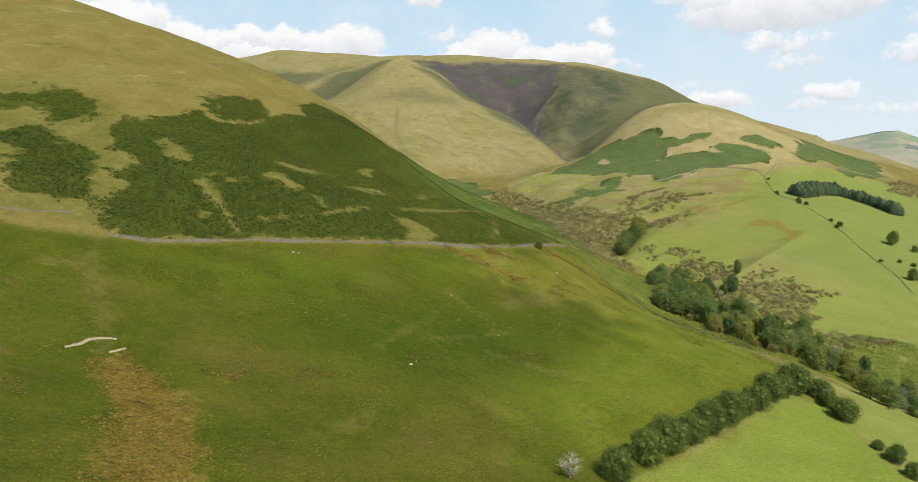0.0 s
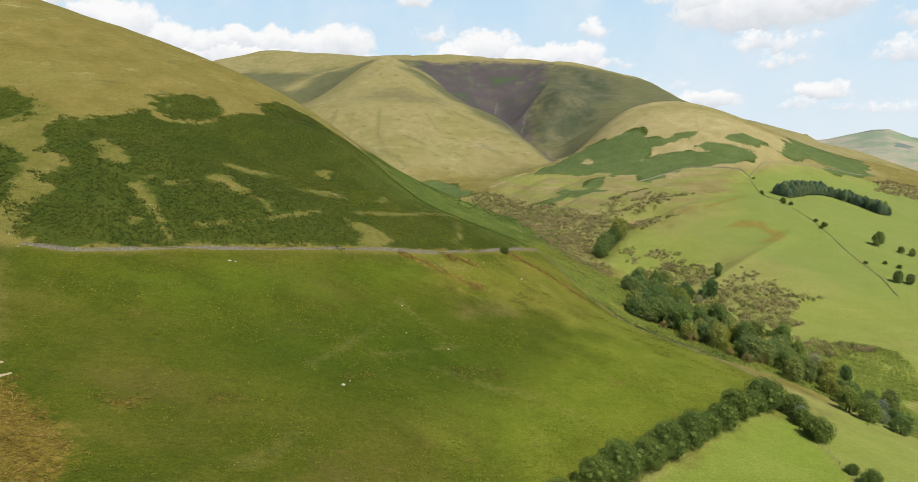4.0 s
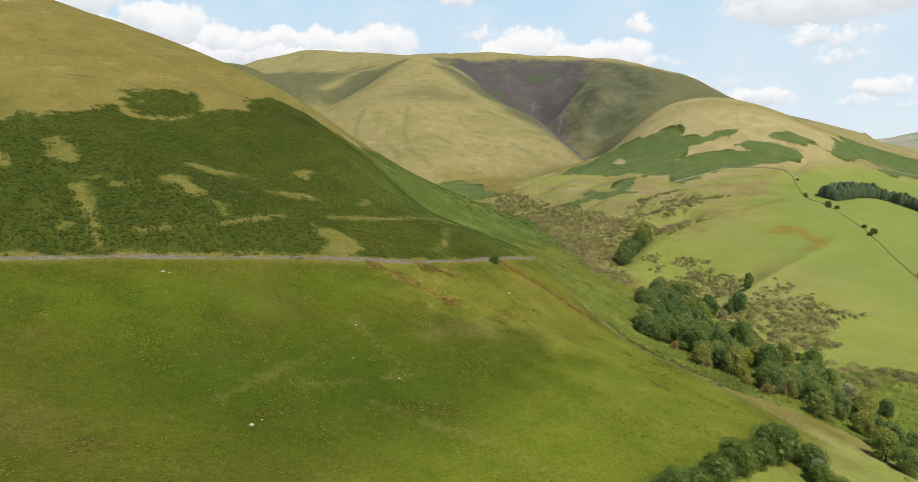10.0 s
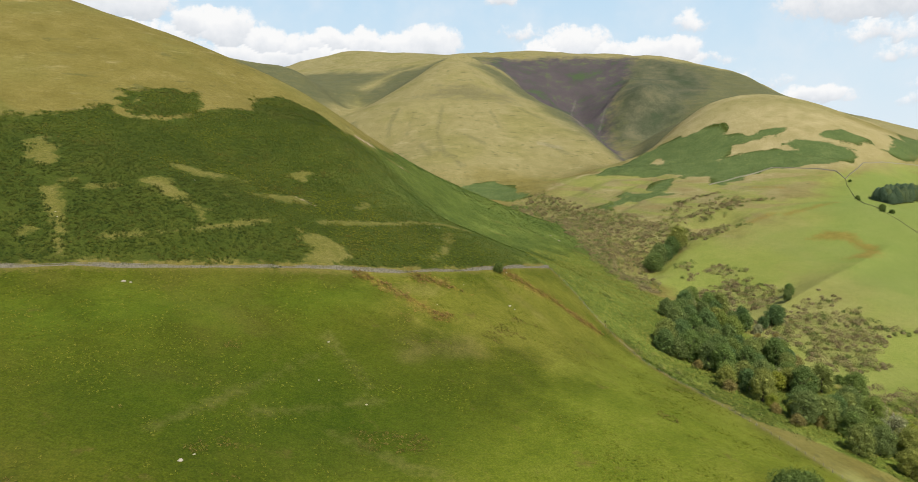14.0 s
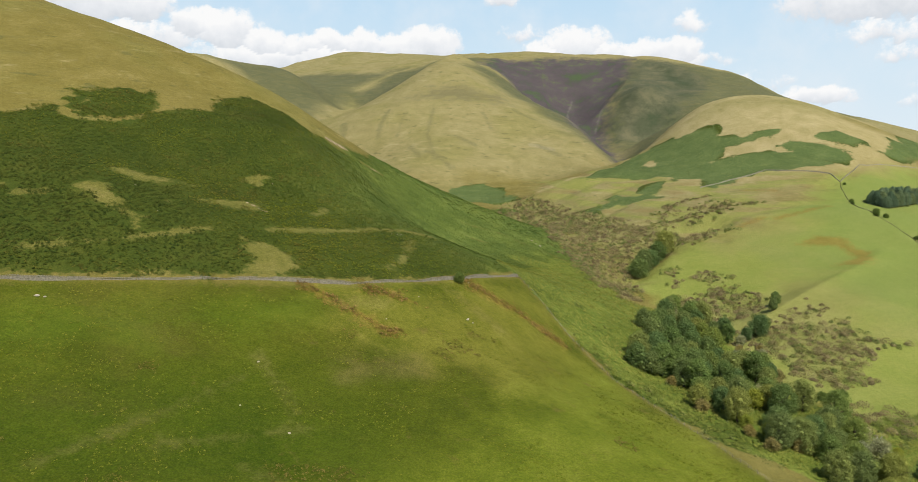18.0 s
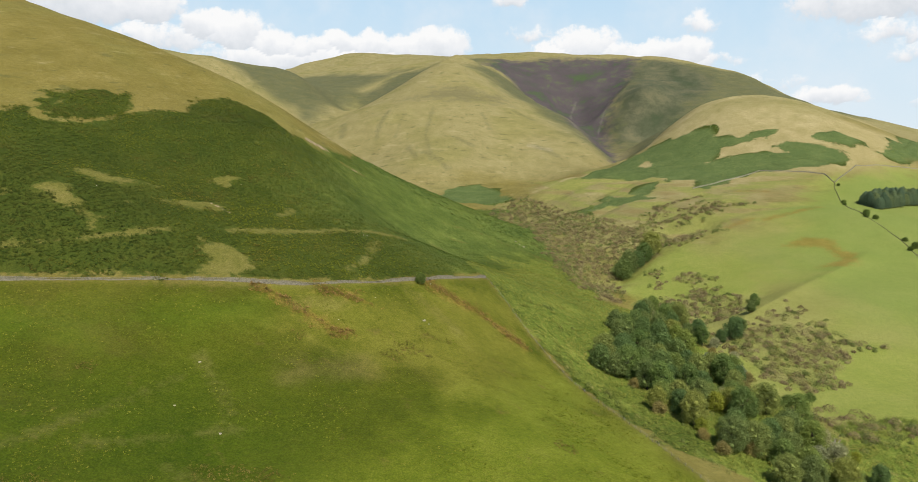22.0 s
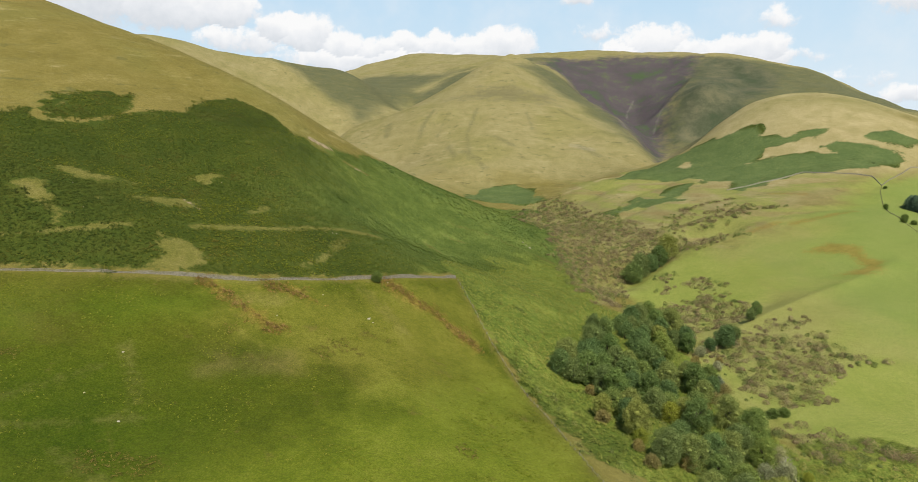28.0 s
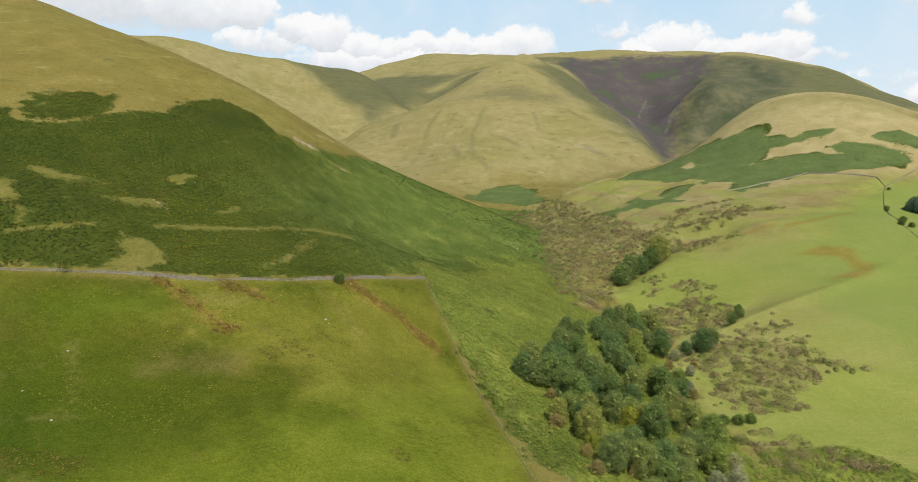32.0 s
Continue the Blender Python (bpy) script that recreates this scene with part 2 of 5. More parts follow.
    col = n.mix(n.math("MULTIPLY", cover("gully", n.math("MULTIPLY", n.math("SUBTRACT", mid, 0.5), 16.0), -1, 3), 0.15), col, scree)
    scrub = n.ramp(grain, (0.36, (0.092, 0.092, 0.026)), (0.50, (0.148, 0.142, 0.044)), (0.64, (0.220, 0.200, 0.072)))
    col = n.mix(n.math("MULTIPLY", cover("scrub", near_edge, -3, 4), 0.5), col, scrub)
    bumps = n.noise(0.8, 2, 0.5)
    fern = n.ramp(n.math("MULTIPLY_ADD", tuft, 0.4, n.math("MULTIPLY", mid, 0.6)),
                  (0.34, (0.027, 0.041, 0.006)), (0.52, (0.040, 0.053, 0.007)), (0.7, (0.064, 0.067, 0.011)))
    # far bracken paler and bluer: distance haze tinted into its colour
    hazed_fern = n.ramp(grain, (0.34, (0.052, 0.078, 0.023)), (0.52, (0.076, 0.104, 0.031)), (0.7, (0.122, 0.142, 0.048)))
    lush = n.ramp(grain, (0.38, (0.054, 0.082, 0.011)), (0.52, (0.098, 0.128, 0.019)), (0.64, (0.190, 0.205, 0.038)))
    # nose ground brightened too, in place of the light on that slope
    fern = n.mix(n.span(n.math("ADD", n.attr("nose"), edge), -60, 40), fern, n.ramp(grain, (0.38, (0.056, 0.084, 0.015)), (0.52, (0.092, 0.122, 0.023)), (0.64, (0.150, 0.172, 0.036))))
    fern = n.mix(n.span(n.attr("hazed_fern"), -4, 4), fern, hazed_fern)
    fern = n.mix(n.span(n.math("ADD", n.attr("lush"), edge), -16, 16), fern, lush)
    col = n.mix(cover("bracken", near_edge, -1.5, 1.5), col, fern)
    rust = n.ramp(grain, (0.36, (0.092, 0.064, 0.011)), (0.5, (0.148, 0.098, 0.017)), (0.64, (0.205, 0.145, 0.034)))
    col = n.mix(n.math("MULTIPLY", cover("rust", n.math("MULTIPLY", near_edge, 1.6), -2.5, 4.5), 0.68), col, rust)
    col = n.mix(n.math("MULTIPLY", cover("worn", near_edge, -2.0, 3.0), 0.26), col, n.ramp(grain, (0.36, (0.094, 0.080, 0.020)), (0.64, (0.172, 0.138, 0.048))))
    soil = n.ramp(fine, (0.35, (0.12, 0.092, 0.05)), (0.65, (0.26, 0.205, 0.12)))
    col = n.mix(cover("bare", near_edge, 0.2, 1.6), col, soil)
    speck = n.span(n.math("ADD", n.math("MULTIPLY", bumps, 0.3), n.math("MULTIPLY", tuft, 0.7)), 0.36, 0.64, 0.88, 1.12)
    col = n.mix(1.0, col, n.node("ShaderNodeCombineColor", Red=speck, Green=speck, Blue=speck).outputs[0], "MULTIPLY")
    knob = n.noise(1.0, 3, 0.6)
    n.bump(n.math("ADD", n.math("MULTIPLY", fine, 0.6), n.math("ADD", n.math("MULTIPLY", knob, 1.3), n.math("MULTIPLY", tuft, 0.3))), 0.7, 0.7)
    return n.done(col)


def leaf_material(name, dark, light, dry=None, variety=1.0):
    n = Nodes(name, 0.85, 0.05)
    dark, light, dry = (tuple(k * v for k, v in zip((1.30, 1.24, 1.22), c)) for c in (dark, light, dry or dark))
    r = n.math("ADD", n.math("MULTIPLY", n.island(), 0.45), n.math("MULTIPLY", n.noise(0.55, 4), 0.65))
    col = n.ramp(r, (0.25, dark), (0.75, light))
    each = n.each()
    col = n.mix(n.math("MULTIPLY", each, 0.4), col, dry)
    kin = n.ramp(n.math("FRACT", n.math("MULTIPLY", each, 7.31)), (0.0, (0.60, 0.72, 0.82)), (0.45, (0.80, 0.90, 0.96)), (0.75, (0.98, 1.0, 0.96)), (1.0, (1.14, 1.10, 0.90)))
    col = n.mix(variety, col, kin, "MULTIPLY")
    n.glow_through(col, 0.36)
    return n.done(col)


def plain_material(name, dark, light, scale, rough=0.9, bump=0.0):
    n = Nodes(name, rough, 0.06)
    f = n.math("ADD", n.math("MULTIPLY", n.noise(scale, 4), 0.7), n.math("MULTIPLY", n.noise(scale * 7, 2), 0.3))
    if bump:
        n.bump(f, bump, 0.8)
    return n.done(n.ramp(f, (0.3, dark), (0.7, light)))


TURF = ground_material()


# ---- the land ----
# crest lines, spurs, slopes and the beck: x, y and height of their turning points
LEFT_FELL = [(-330, 80, 150), (-200, 60, 120), (-260, 200, 149), (-420, 330, 216), (-250, 330, 177), (-133, 243, 123), (-106, 459, 181), (-149, 428, 194), (-82, 313, 136), (-54, 381, 139), (-40, 356, 129), (10, 470, 106), (-520, 640, 287), (-330, 560, 275)]
LEFT_FELL_UPPER = [(-200, 530, 233), (-106, 512, 192), (-60, 517, 161), (-20, 600, 130), (10, 680, 107), (30, 780, 84), (-200, 700, 155), (-350, 800, 165), (-100, 800, 120), (-560, 950, 240), (-750, 850, 290), (-650, 350, 300), (-900, 600, 330), (-60, 430, 161)]
PASTURE_SLOPE = [(-94, 178, 99), (-15, 204, 84), (15, 245, 82), (49, 330, 91), (42, 354, 100), (64, 397, 95), (-66, 263, 111), (46, 171, 66), (-60, 80, 92), (20, 60, 75), (90, 110, 58), (85, 270, 74), (105, 350, 66), (-150, -60, 100), (0, -100, 75), (105, 480, 73), (85, 580, 83), (60, 720, 83), (135, 330, 59), (150, 270, 57), (168, 190, 52)]
BECK = [(300, -150, 15), (265, 60, 25), (235, 180, 32), (205, 290, 40), (170, 400, 52), (150, 500, 57), (115, 600, 76), (62, 740, 81), (12, 881, 101), (-60, 930, 115), (-210, 1020, 132), (-420, 1130, 152), (-440, 1350, 186), (80, 985, 121), (190, 1180, 161), (225, 1350, 160), (215, 1500, 190), (130, 1640, 228), (320, 1540, 199), (275, 1400, 167)]
RIGHT_FELL = [(217, 348, 48), (240, 420, 53), (223, 473, 67), (289, 560, 85), (323, 632, 105), (328, 688, 109), (345, 784, 132), (295, 816, 134), (193, 924, 141), (420, 884, 162), (435, 844, 132), (128, 767, 101), (190, 600, 81), (200, 680, 103), (420, 600, 75), (480, 480, 50), (330, 330, 45)]
RIGHT_FELL_UPPER = [(360, 200, 35), (600, 700, 70), (560, 900, 120), (120, 900, 130), (208, 1087, 164), (290, 1250, 205), (350, 1400, 226), (412, 1450, 253), (520, 1450, 249), (650, 1400, 209), (800, 1300, 143), (1000, 1150, 55), (1200, 1000, 119), (380, 1035, 225), (560, 1150, 181), (280, 1030, 216), (700, 1050, 127)]
MIDDLE_FELL = [(-72, 990, 148), (63, 1082, 162), (-20, 1250, 244), (-128, 1410, 329), (-140, 1640, 374), (-230, 1300, 257), (-315, 1207, 206), (-180, 1130, 205), (-340, 1490, 240), (-251, 1464, 277), (-312, 1300, 215), (-60, 1580, 332), (34, 1510, 267), (102, 1330, 221), (153, 1147, 174), (20, 1380, 257), (-150, 1800, 384)]
FAR_FELLS = [(139, 1756, 279), (278, 1624, 298), (-160, 1950, 414), (100, 2000, 422), (350, 1980, 412), (520, 1900, 359), (660, 1700, 249), (780, 1550, 201), (900, 1400, 149), (-353, 1811, 328), (-646, 2450, 513), (-300, 2350, 482), (-1000, 2250, 401), (-400, 1650, 253), (-1100, 1150, 384), (-800, 1300, 389), (-640, 1450, 359), (-520, 1600, 343), (-470, 1700, 305), (-1100, 1650, 340), (-800, 1750, 310), (400, 1720, 305)]
RIM = [(1300, 600, 20), (900, 300, 20), (700, 0, 10), (1300, 1700, 80), (1100, 2200, 121), (1500, 2600, 227), (1900, 2500, 247), (2400, 2300, 240), (3000, 2000, 240), (2600, 3300, 200), (600, 2700, 381), (-300, 3000, 429), (-1500, 3000, 398), (-1600, 800, 350), (-900, 0, 200), (-500, -200, 150), (0, -500, 60), (600, -600, 10), (2200, 0, 20), (3200, 900, 100), (1500, 3200, 200), (-2500, 2000, 351), (-1500, -800, 150), (1500, -1000, 30), (1700, 1200, 30)]
SPREAD = 45.0
knots = np.array(LEFT_FELL + LEFT_FELL_UPPER + PASTURE_SLOPE + BECK + RIGHT_FELL + RIGHT_FELL_UPPER + MIDDLE_FELL + FAR_FELLS + RIM, float)


def swell(q):
    d = np.sqrt(((q[:, None] - knots[None, :, :2]) ** 2).sum(-1) + SPREAD ** 2)
    return np.hstack([d, np.ones((len(q), 1)), q / 1000.0])


system = np.zeros((len(knots) + 3,) * 2)
system[:len(knots)] = swell(knots[:, :2])
system[len(knots):, :len(knots)] = system[:len(knots), len(knots):].T
weights = np.linalg.solve(system, np.concatenate([knots[:, 2], (0, 0, 0)]))


def ripple(x, y, size, seed):
    """Smooth value noise, -1 to 1, with lumps of that size in metres."""
    g = np.random.RandomState(seed).rand(64, 64) * 2 - 1
    u, v = x / size, y / size
    i, j = np.floor(u).astype(int), np.floor(v).astype(int)
    a, b = u - i, v - j
    a, b = a * a * (3 - 2 * a), b * b * (3 - 2 * b)
    i0, i1, j0, j1 = i % 64, (i + 1) % 64, j % 64, (j + 1) % 64
    return (g[i0, j0] * (1 - a) + g[i1, j0] * a) * (1 - b) + (g[i0, j1] * (1 - a) + g[i1, j1] * a) * b


# side ghylls cut into the far slope: line, depth and half width
SIDE_GHYLLS = [([(122, 545), (135, 564), (147, 588), (160, 612), (173, 633), (188, 644), (212, 650)], 7.0, 11.0), ([(184, 486), (197, 500), (216, 512)], 2.5, 9.0), ([(90, 839), (137, 862), (178, 850)], 5.0, 13.0), ([(129, 800), (167, 828)], 4.0, 11.0), ([(68, 925), (106, 918), (132, 886)], 4.0, 12.0), ([(405, 847), (361, 780), (330, 745)], 2.5, 9.0), ([(150, 672), (205, 688), (240, 694)], 2.6, 8.0), ([(180, 728), (228, 742)], 2.6, 8.0)]
HEAD_GHYLLS = [([(230, 660), (262, 668), (300, 690)], 2.0, 9.0), ([(110, 690), (128, 730), (150, 750)], 3.0, 9.0), ([(176, 1040), (181, 1131), (184, 1300), (181, 1462), (170, 1570)], 22.0, 38.0), ([(137, 1778), (131, 1713), (140, 1640)], 6.0, 24.0), ([(341, 1710), (311, 1600), (270, 1520)], 8.0, 30.0), ([(-33, 1779), (10, 1690), (60, 1600)], 10.0, 22.0), ([(235, 1735), (200, 1660), (175, 1580)], 5.0, 24.0)]
GHYLLS = SIDE_GHYLLS + HEAD_GHYLLS
# sharp crests of the middle fell and the ribs of the bowl: line, rise and half width
SPUR_CRESTS = [([(-140, 1650), (-172, 1585), (-205, 1500), (-251, 1464), (-287, 1408), (-316, 1300), (-340, 1200)], 11.0, 40.0), ([(-125, 1540), (-112, 1430), (-70, 1330)], 6.0, 30.0), ([(-60, 1600), (7, 1585), (61, 1564), (124, 1500), (165, 1390)], 7.0, 28.0)]
FELL_RIBS = [([(-622, 1434), (-582, 1439), (-532, 1450), (-478, 1440), (-420, 1400)], 14.0, 40.0), ([(194, 470), (219, 489), (236, 506), (267, 535), (296, 563)], 3.5, 9.0)]
BOWL_RIBS = [([(172, 1610), (198, 1650), (230, 1700), (262, 1770)], 13.0, 26.0), ([(262, 1560), (300, 1640), (352, 1740)], 11.0, 24.0), ([(70, 1680), (62, 1760), (58, 1840)], 8.0, 24.0), ([(330, 1500), (392, 1600), (440, 1720)], 8.0, 30.0), ([(120, 1700), (128, 1800)], 6.0, 20.0)]
CRESTS = SPUR_CRESTS + FELL_RIBS + BOWL_RIBS


def heights(x, y):
    x, y = np.ravel(np.asarray(x, float)), np.ravel(np.asarray(y, float))
    z = np.concatenate([swell(np.stack([x[k:k + 20000], y[k:k + 20000]], 1)) @ weights for k in range(0, len(x), 20000)])
    for line, deep, wide in GHYLLS:
        z -= deep * np.exp(-((along(x, y, line, 0.0) / wide) ** 2))
    for line, rise, wide in CRESTS:
        d = -along(x, y, line, 0.0)
        z += rise * (np.exp(-d / wide) - 0.55 * np.exp(-((d / (2.6 * wide)) ** 2)))
    reach, bearing = np.hypot(x, y), np.degrees(np.arctan2(x, np.maximum(y, 1.0)))
    z -= np.clip((reach - 1600) / 400, 0, 1) * np.clip((bearing - 28) / 2.5, 0, 1) * np.clip(z - 40, 0, None)
    far = np.clip((reach - 900) / 900, 0, 1)
    z += far * (4.0 * ripple(x, y, 70, 3) + 2.0 * ripple(x, y, 33, 4))
    return z + 0.35 * ripple(x, y, 14, 1) + 0.12 * ripple(x, y, 4.5, 2)


def height(x, y):
    return float(heights([x], [y])[0])


def inside(x, y, outline):
    """Signed distance in metres to an outline, positive within it."""
    p = np.array(outline, float)
    best, wind = np.full(len(x), 1e9), np.zeros(len(x), bool)
    for (x0, y0), (x1, y1) in zip(p, np.roll(p, -1, 0)):
        t = np.clip(((x - x0) * (x1 - x0) + (y - y0) * (y1 - y0)) / max((x1 - x0) ** 2 + (y1 - y0) ** 2, 1e-9), 0, 1)
        best = np.minimum(best, np.hypot(x - x0 - t * (x1 - x0), y - y0 - t * (y1 - y0)))
        cross = (y0 > y) != (y1 > y)
        wind ^= cross & (x < (x1 - x0) * (y - y0) / (y1 - y0 if y1 != y0 else 1e-9) + x0)
    return np.where(wind, best, -best)


def along(x, y, line, half):
    """Distance within a band of that half width along a line, positive in it."""
    p, best = np.array(line, float), np.full(len(x), 1e9)
    for (x0, y0), (x1, y1) in zip(p, p[1:]):
        t = np.clip(((x - x0) * (x1 - x0) + (y - y0) * (y1 - y0)) / ((x1 - x0) ** 2 + (y1 - y0) ** 2), 0, 1)
        best = np.minimum(best, np.hypot(x - x0 - t * (x1 - x0), y - y0 - t * (y1 - y0)))
    return half - best


WALL_LINE = [(-127, 240), (-113, 243), (-98, 252), (-82, 262), (-64, 272), (-40, 288), (-16, 305), (8, 320), (28, 340), (42, 356), (50, 370), (64, 396)]
FENCE_LINE = [(64, 396), (81, 372), (98, 349), (115, 321), (133, 289), (150, 262)]
BRACKEN = {
    "main": [(-127, 243), (-113, 246), (-82, 265), (-40, 291), (8, 324), (42, 360), (62, 398), (80, 374), (97, 353), (114, 325), (134, 300), (146, 300),
             (131, 328), (113, 368), (107, 405), (128, 480), (112, 540), (85, 610), (62, 720), (35, 830), (-40, 810), (-55, 700), (-50, 620), (-47, 570), (-46, 535), (-56, 503), (-64, 486), (-84, 492),
             (-103, 484), (-108, 459), (-96, 427), (-111, 410), (-116, 378), (-126, 365), (-141, 367), (-150, 357), (-158, 345), (-164, 335), (-162, 322), (-152, 303), (-144, 289), (-139, 279), (-140, 269), (-136, 255), (-130, 244)],
    "oval": [(-145, 391), (-137, 411), (-124, 419), (-113, 407), (-116, 384), (-126, 371), (-136, 376)],
    "upper": [(-240, 343), (-221, 355), (-203, 360), (-193, 352), (-181, 338), (-191, 325), (-212, 335), (-226, 326)],
    "side": [(-210, 300), (-196, 313), (-182, 306), (-170, 300), (-155, 304), (-154, 298), (-159, 290), (-152, 278), (-145, 268), (-153, 259), (-166, 254), (-180, 267), (-191, 285)],
}
FAR_BRACKEN = {
    "across": [(115, 878), (142, 916), (190, 985), (221, 972), (253, 963), (275, 949), (276, 923), (298, 910), (330, 916), (344, 912), (334, 898), (302, 893), (277, 893), (259, 868), (290, 868), (322, 862), (341, 854), (366, 846), (364, 820), (343, 804), (308, 810), (290, 818), (258, 783), (235, 756), (230, 776), (236, 800), (210, 813), (190, 843), (152, 866)],
    "across_mid": [(323, 874), (337, 882), (362, 875), (388, 865), (392, 845), (372, 828), (351, 827), (337, 852)],
    "across_upper": [(359, 882), (376, 903), (404, 903), (421, 888), (404, 875), (384, 877)],
    "across_lower": [(113, 757), (134, 774), (144, 794), (162, 778), (184, 810), (198, 823), (190, 788), (184, 763), (187, 747), (162, 747), (134, 749), (118, 731)],
    "shoulder": [(433, 877), (480, 950), (521, 1012), (610, 1070), (646, 1050), (588, 930), (534, 899), (495, 887), (487, 898), (450, 870)],
    "beckside": [(105, 400), (112, 440), (125, 495), (150, 500), (168, 430), (182, 385), (196, 350), (212, 320), (222, 280), (235, 230), (250, 160), (262, 100), (245, 95), (228, 150), (212, 210), (196, 255), (178, 285), (150, 296), (134, 300), (112, 360)],
    "under_wall": [(477, 872), (541, 918), (583, 936), (600, 925), (536, 884), (487, 862)],
    "brake": [(198, 356), (233, 372), (251, 355), (235, 310), (215, 300)],
    "foot": [(-48, 850), (-52, 925), (-24, 930), (-4, 942), (14, 922), (31, 900), (42, 858), (22, 848), (-5, 846)],
}
BRACKEN.update(FAR_BRACKEN)
HAZED_FERN = ("across", "across_mid", "across_upper", "across_lower", "shoulder", "under_wall", "foot")
GAPS = {
    "across_hole": [(187, 914), (197, 933), (205, 908), (194, 891)],
    "tadpole": [(-92, 316), (-88, 321), (-79, 320), (-73, 315), (-63, 309), (-70, 309), (-82, 312)],
    "shelf": [(-91, 337), (-85, 340), (-74, 349), (-72, 345), (-79, 338), (-86, 335)],
    "corner": [(-32, 322), (-24, 324), (-15, 325), (-10, 319), (-12, 312), (-19, 306), (-23, 308), (-23, 315)],
    "bald": [(-59, 376), (-55, 387), (-51, 388), (-52, 379)],
    "window": [(-145, 324), (-141, 329), (-132, 321), (-125, 310), (-128, 305), (-137, 312)],
    "stones": [(-58, 340), (-56, 346), (-48, 356), (-40, 357), (-41, 352), (-50, 345)],
    "strip": [(-116, 294), (-112, 296), (-104, 287), (-97, 276), (-103, 281), (-110, 286)],
    "crag": [(-62, 494), (-59, 512), (-50, 512), (-47, 500), (-54, 492)],
}
TRACKS = {
    "terrace": ([(-28, 338), (-14, 353), (-3, 366), (3, 377)], 1.8),
    "terrace_end": ([(6, 380), (16, 394), (24, 404)], 2.0),
    "path": ([(-100, 280), (-96, 275), (-91, 268), (-87, 264)], 1.2),
    "tail": ([(-66, 310), (-61, 304)], 0.8),
    "low_shelf": ([(-61, 298), (-54, 306), (-48, 316), (-44, 321)], 1.4),
    "low_rib": ([(-82, 280), (-74, 286)], 1.3),
    "low_rib_east": ([(-69, 290), (-64, 293)], 0.9),
    "high_rib": ([(-103, 302), (-97, 307)], 1.2),
    "high_rib_west": ([(-114, 301), (-111, 304)], 0.8),
    "slant": ([(17, 341), (20, 354), (19, 378)], 1.1),
    "trod": ([(50, 424), (61, 446), (77, 432), (95, 443)], 0.8),
    "trod_upper": ([(20, 536), (46, 554), (70, 553), (90, 552)], 1.0),
    "spur_path": ([(23, 514), (37, 516)], 1.3),
    "spur_rib": ([(22, 482), (41, 469)], 1.3),
    "scar": ([(-41, 510), (-31, 522)], 1.6),
    "mid_rib": ([(-21, 368), (-20, 379)], 1.1),
    "shelf_end": ([(-72, 346), (-66, 350)], 0.7),
    "verge": ([(-82, 264), (-60, 277), (-40, 290), (-24, 301)], 1.0),
}
PASTURE = {
    "field": [(-127, 239), (-113, 242), (-82, 261), (-40, 287), (8, 319), (42, 355), (64, 396), (81, 372), (98, 349), (115, 321), (150, 262), (133, 249), (42, 163), (30, 100), (60, 0), (60, -300), (-300, -300), (-330, 150), (-200, 225), (-150, 230)],
}
MEADOW = {
    "across": [(347, 780), (430, 850), (520, 880), (700, 900), (1200, 1000), (2500, 900), (2500, -800), (60, -800), (60, 0), (30, 100), (42, 163), (133, 249), (150, 265), (190, 290), (212, 310), (200, 350), (182, 385), (172, 430), (166, 480), (150, 515), (128, 545), (150, 590), (175, 615), (235, 625), (292, 690)],
    "far": [(1200, 1000), (2000, 1900), (3500, 1500), (2500, 900)],
}
BLEACHED = {
    "shoulder": [(150, 1000), (250, 990), (340, 1020), (470, 1000), (640, 1130), (560, 1180), (420, 1130), (330, 1070), (240, 1015)],
    "apron": [(140, 880), (240, 1000), (450, 960), (620, 1010), (600, 930), (480, 880), (350, 780), (225, 775)],
}
LUSH = [(62, 400), (80, 374), (114, 325), (146, 294), (170, 262), (196, 290), (186, 345), (160, 520), (128, 540), (104, 556), (80, 540), (62, 500), (60, 436)]
INTAKE = [(60, 960), (150, 930), (225, 800), (300, 815), (350, 770), (330, 690), (270, 590), (215, 560), (170, 610), (95, 720)]
DRY = [(-10, 312), (8, 322), (42, 356), (64, 396), (98, 349), (133, 289), (150, 262), (134, 249), (110, 262), (84, 286), (50, 300), (20, 292)]
NOSE = [(0, 420), (40, 410), (62, 420), (62, 500), (80, 540), (104, 556), (90, 640), (50, 830), (-70, 830), (-70, 600), (-30, 500)]
LIME = [(22, 168), (60, 190), (96, 216), (131, 249), (148, 262), (133, 287), (115, 318), (100, 342), (86, 328), (76, 290), (45, 240), (16, 212)]
SWARD = [(60, 178), (96, 210), (131, 245), (128, 214), (128, 186), (132, 150), (160, 60), (60, 0), (40, 100), (44, 163)]
UPLAND = {
    "intake": [(30, 900), (140, 900), (240, 800), (345, 775), (300, 690), (235, 620), (180, 612), (95, 700)],
    "fells": [(-400, 900), (-130, 880), (60, 930), (150, 990), (330, 930), (480, 980), (700, 1100), (900, 1300), (900, 2600), (-1500, 3000), (-1500, 900)],
}
HEATHER = {
    "bowl": [(-105, 1790), (-84, 1915), (57, 1960), (198, 1975), (300, 1945), (285, 1850), (255, 1750), (225, 1660), (205, 1600), (200, 1500), (196, 1300), (182, 1075), (148, 1200), (106, 1280), (62, 1490), (8, 1640), (-30, 1730)],
}
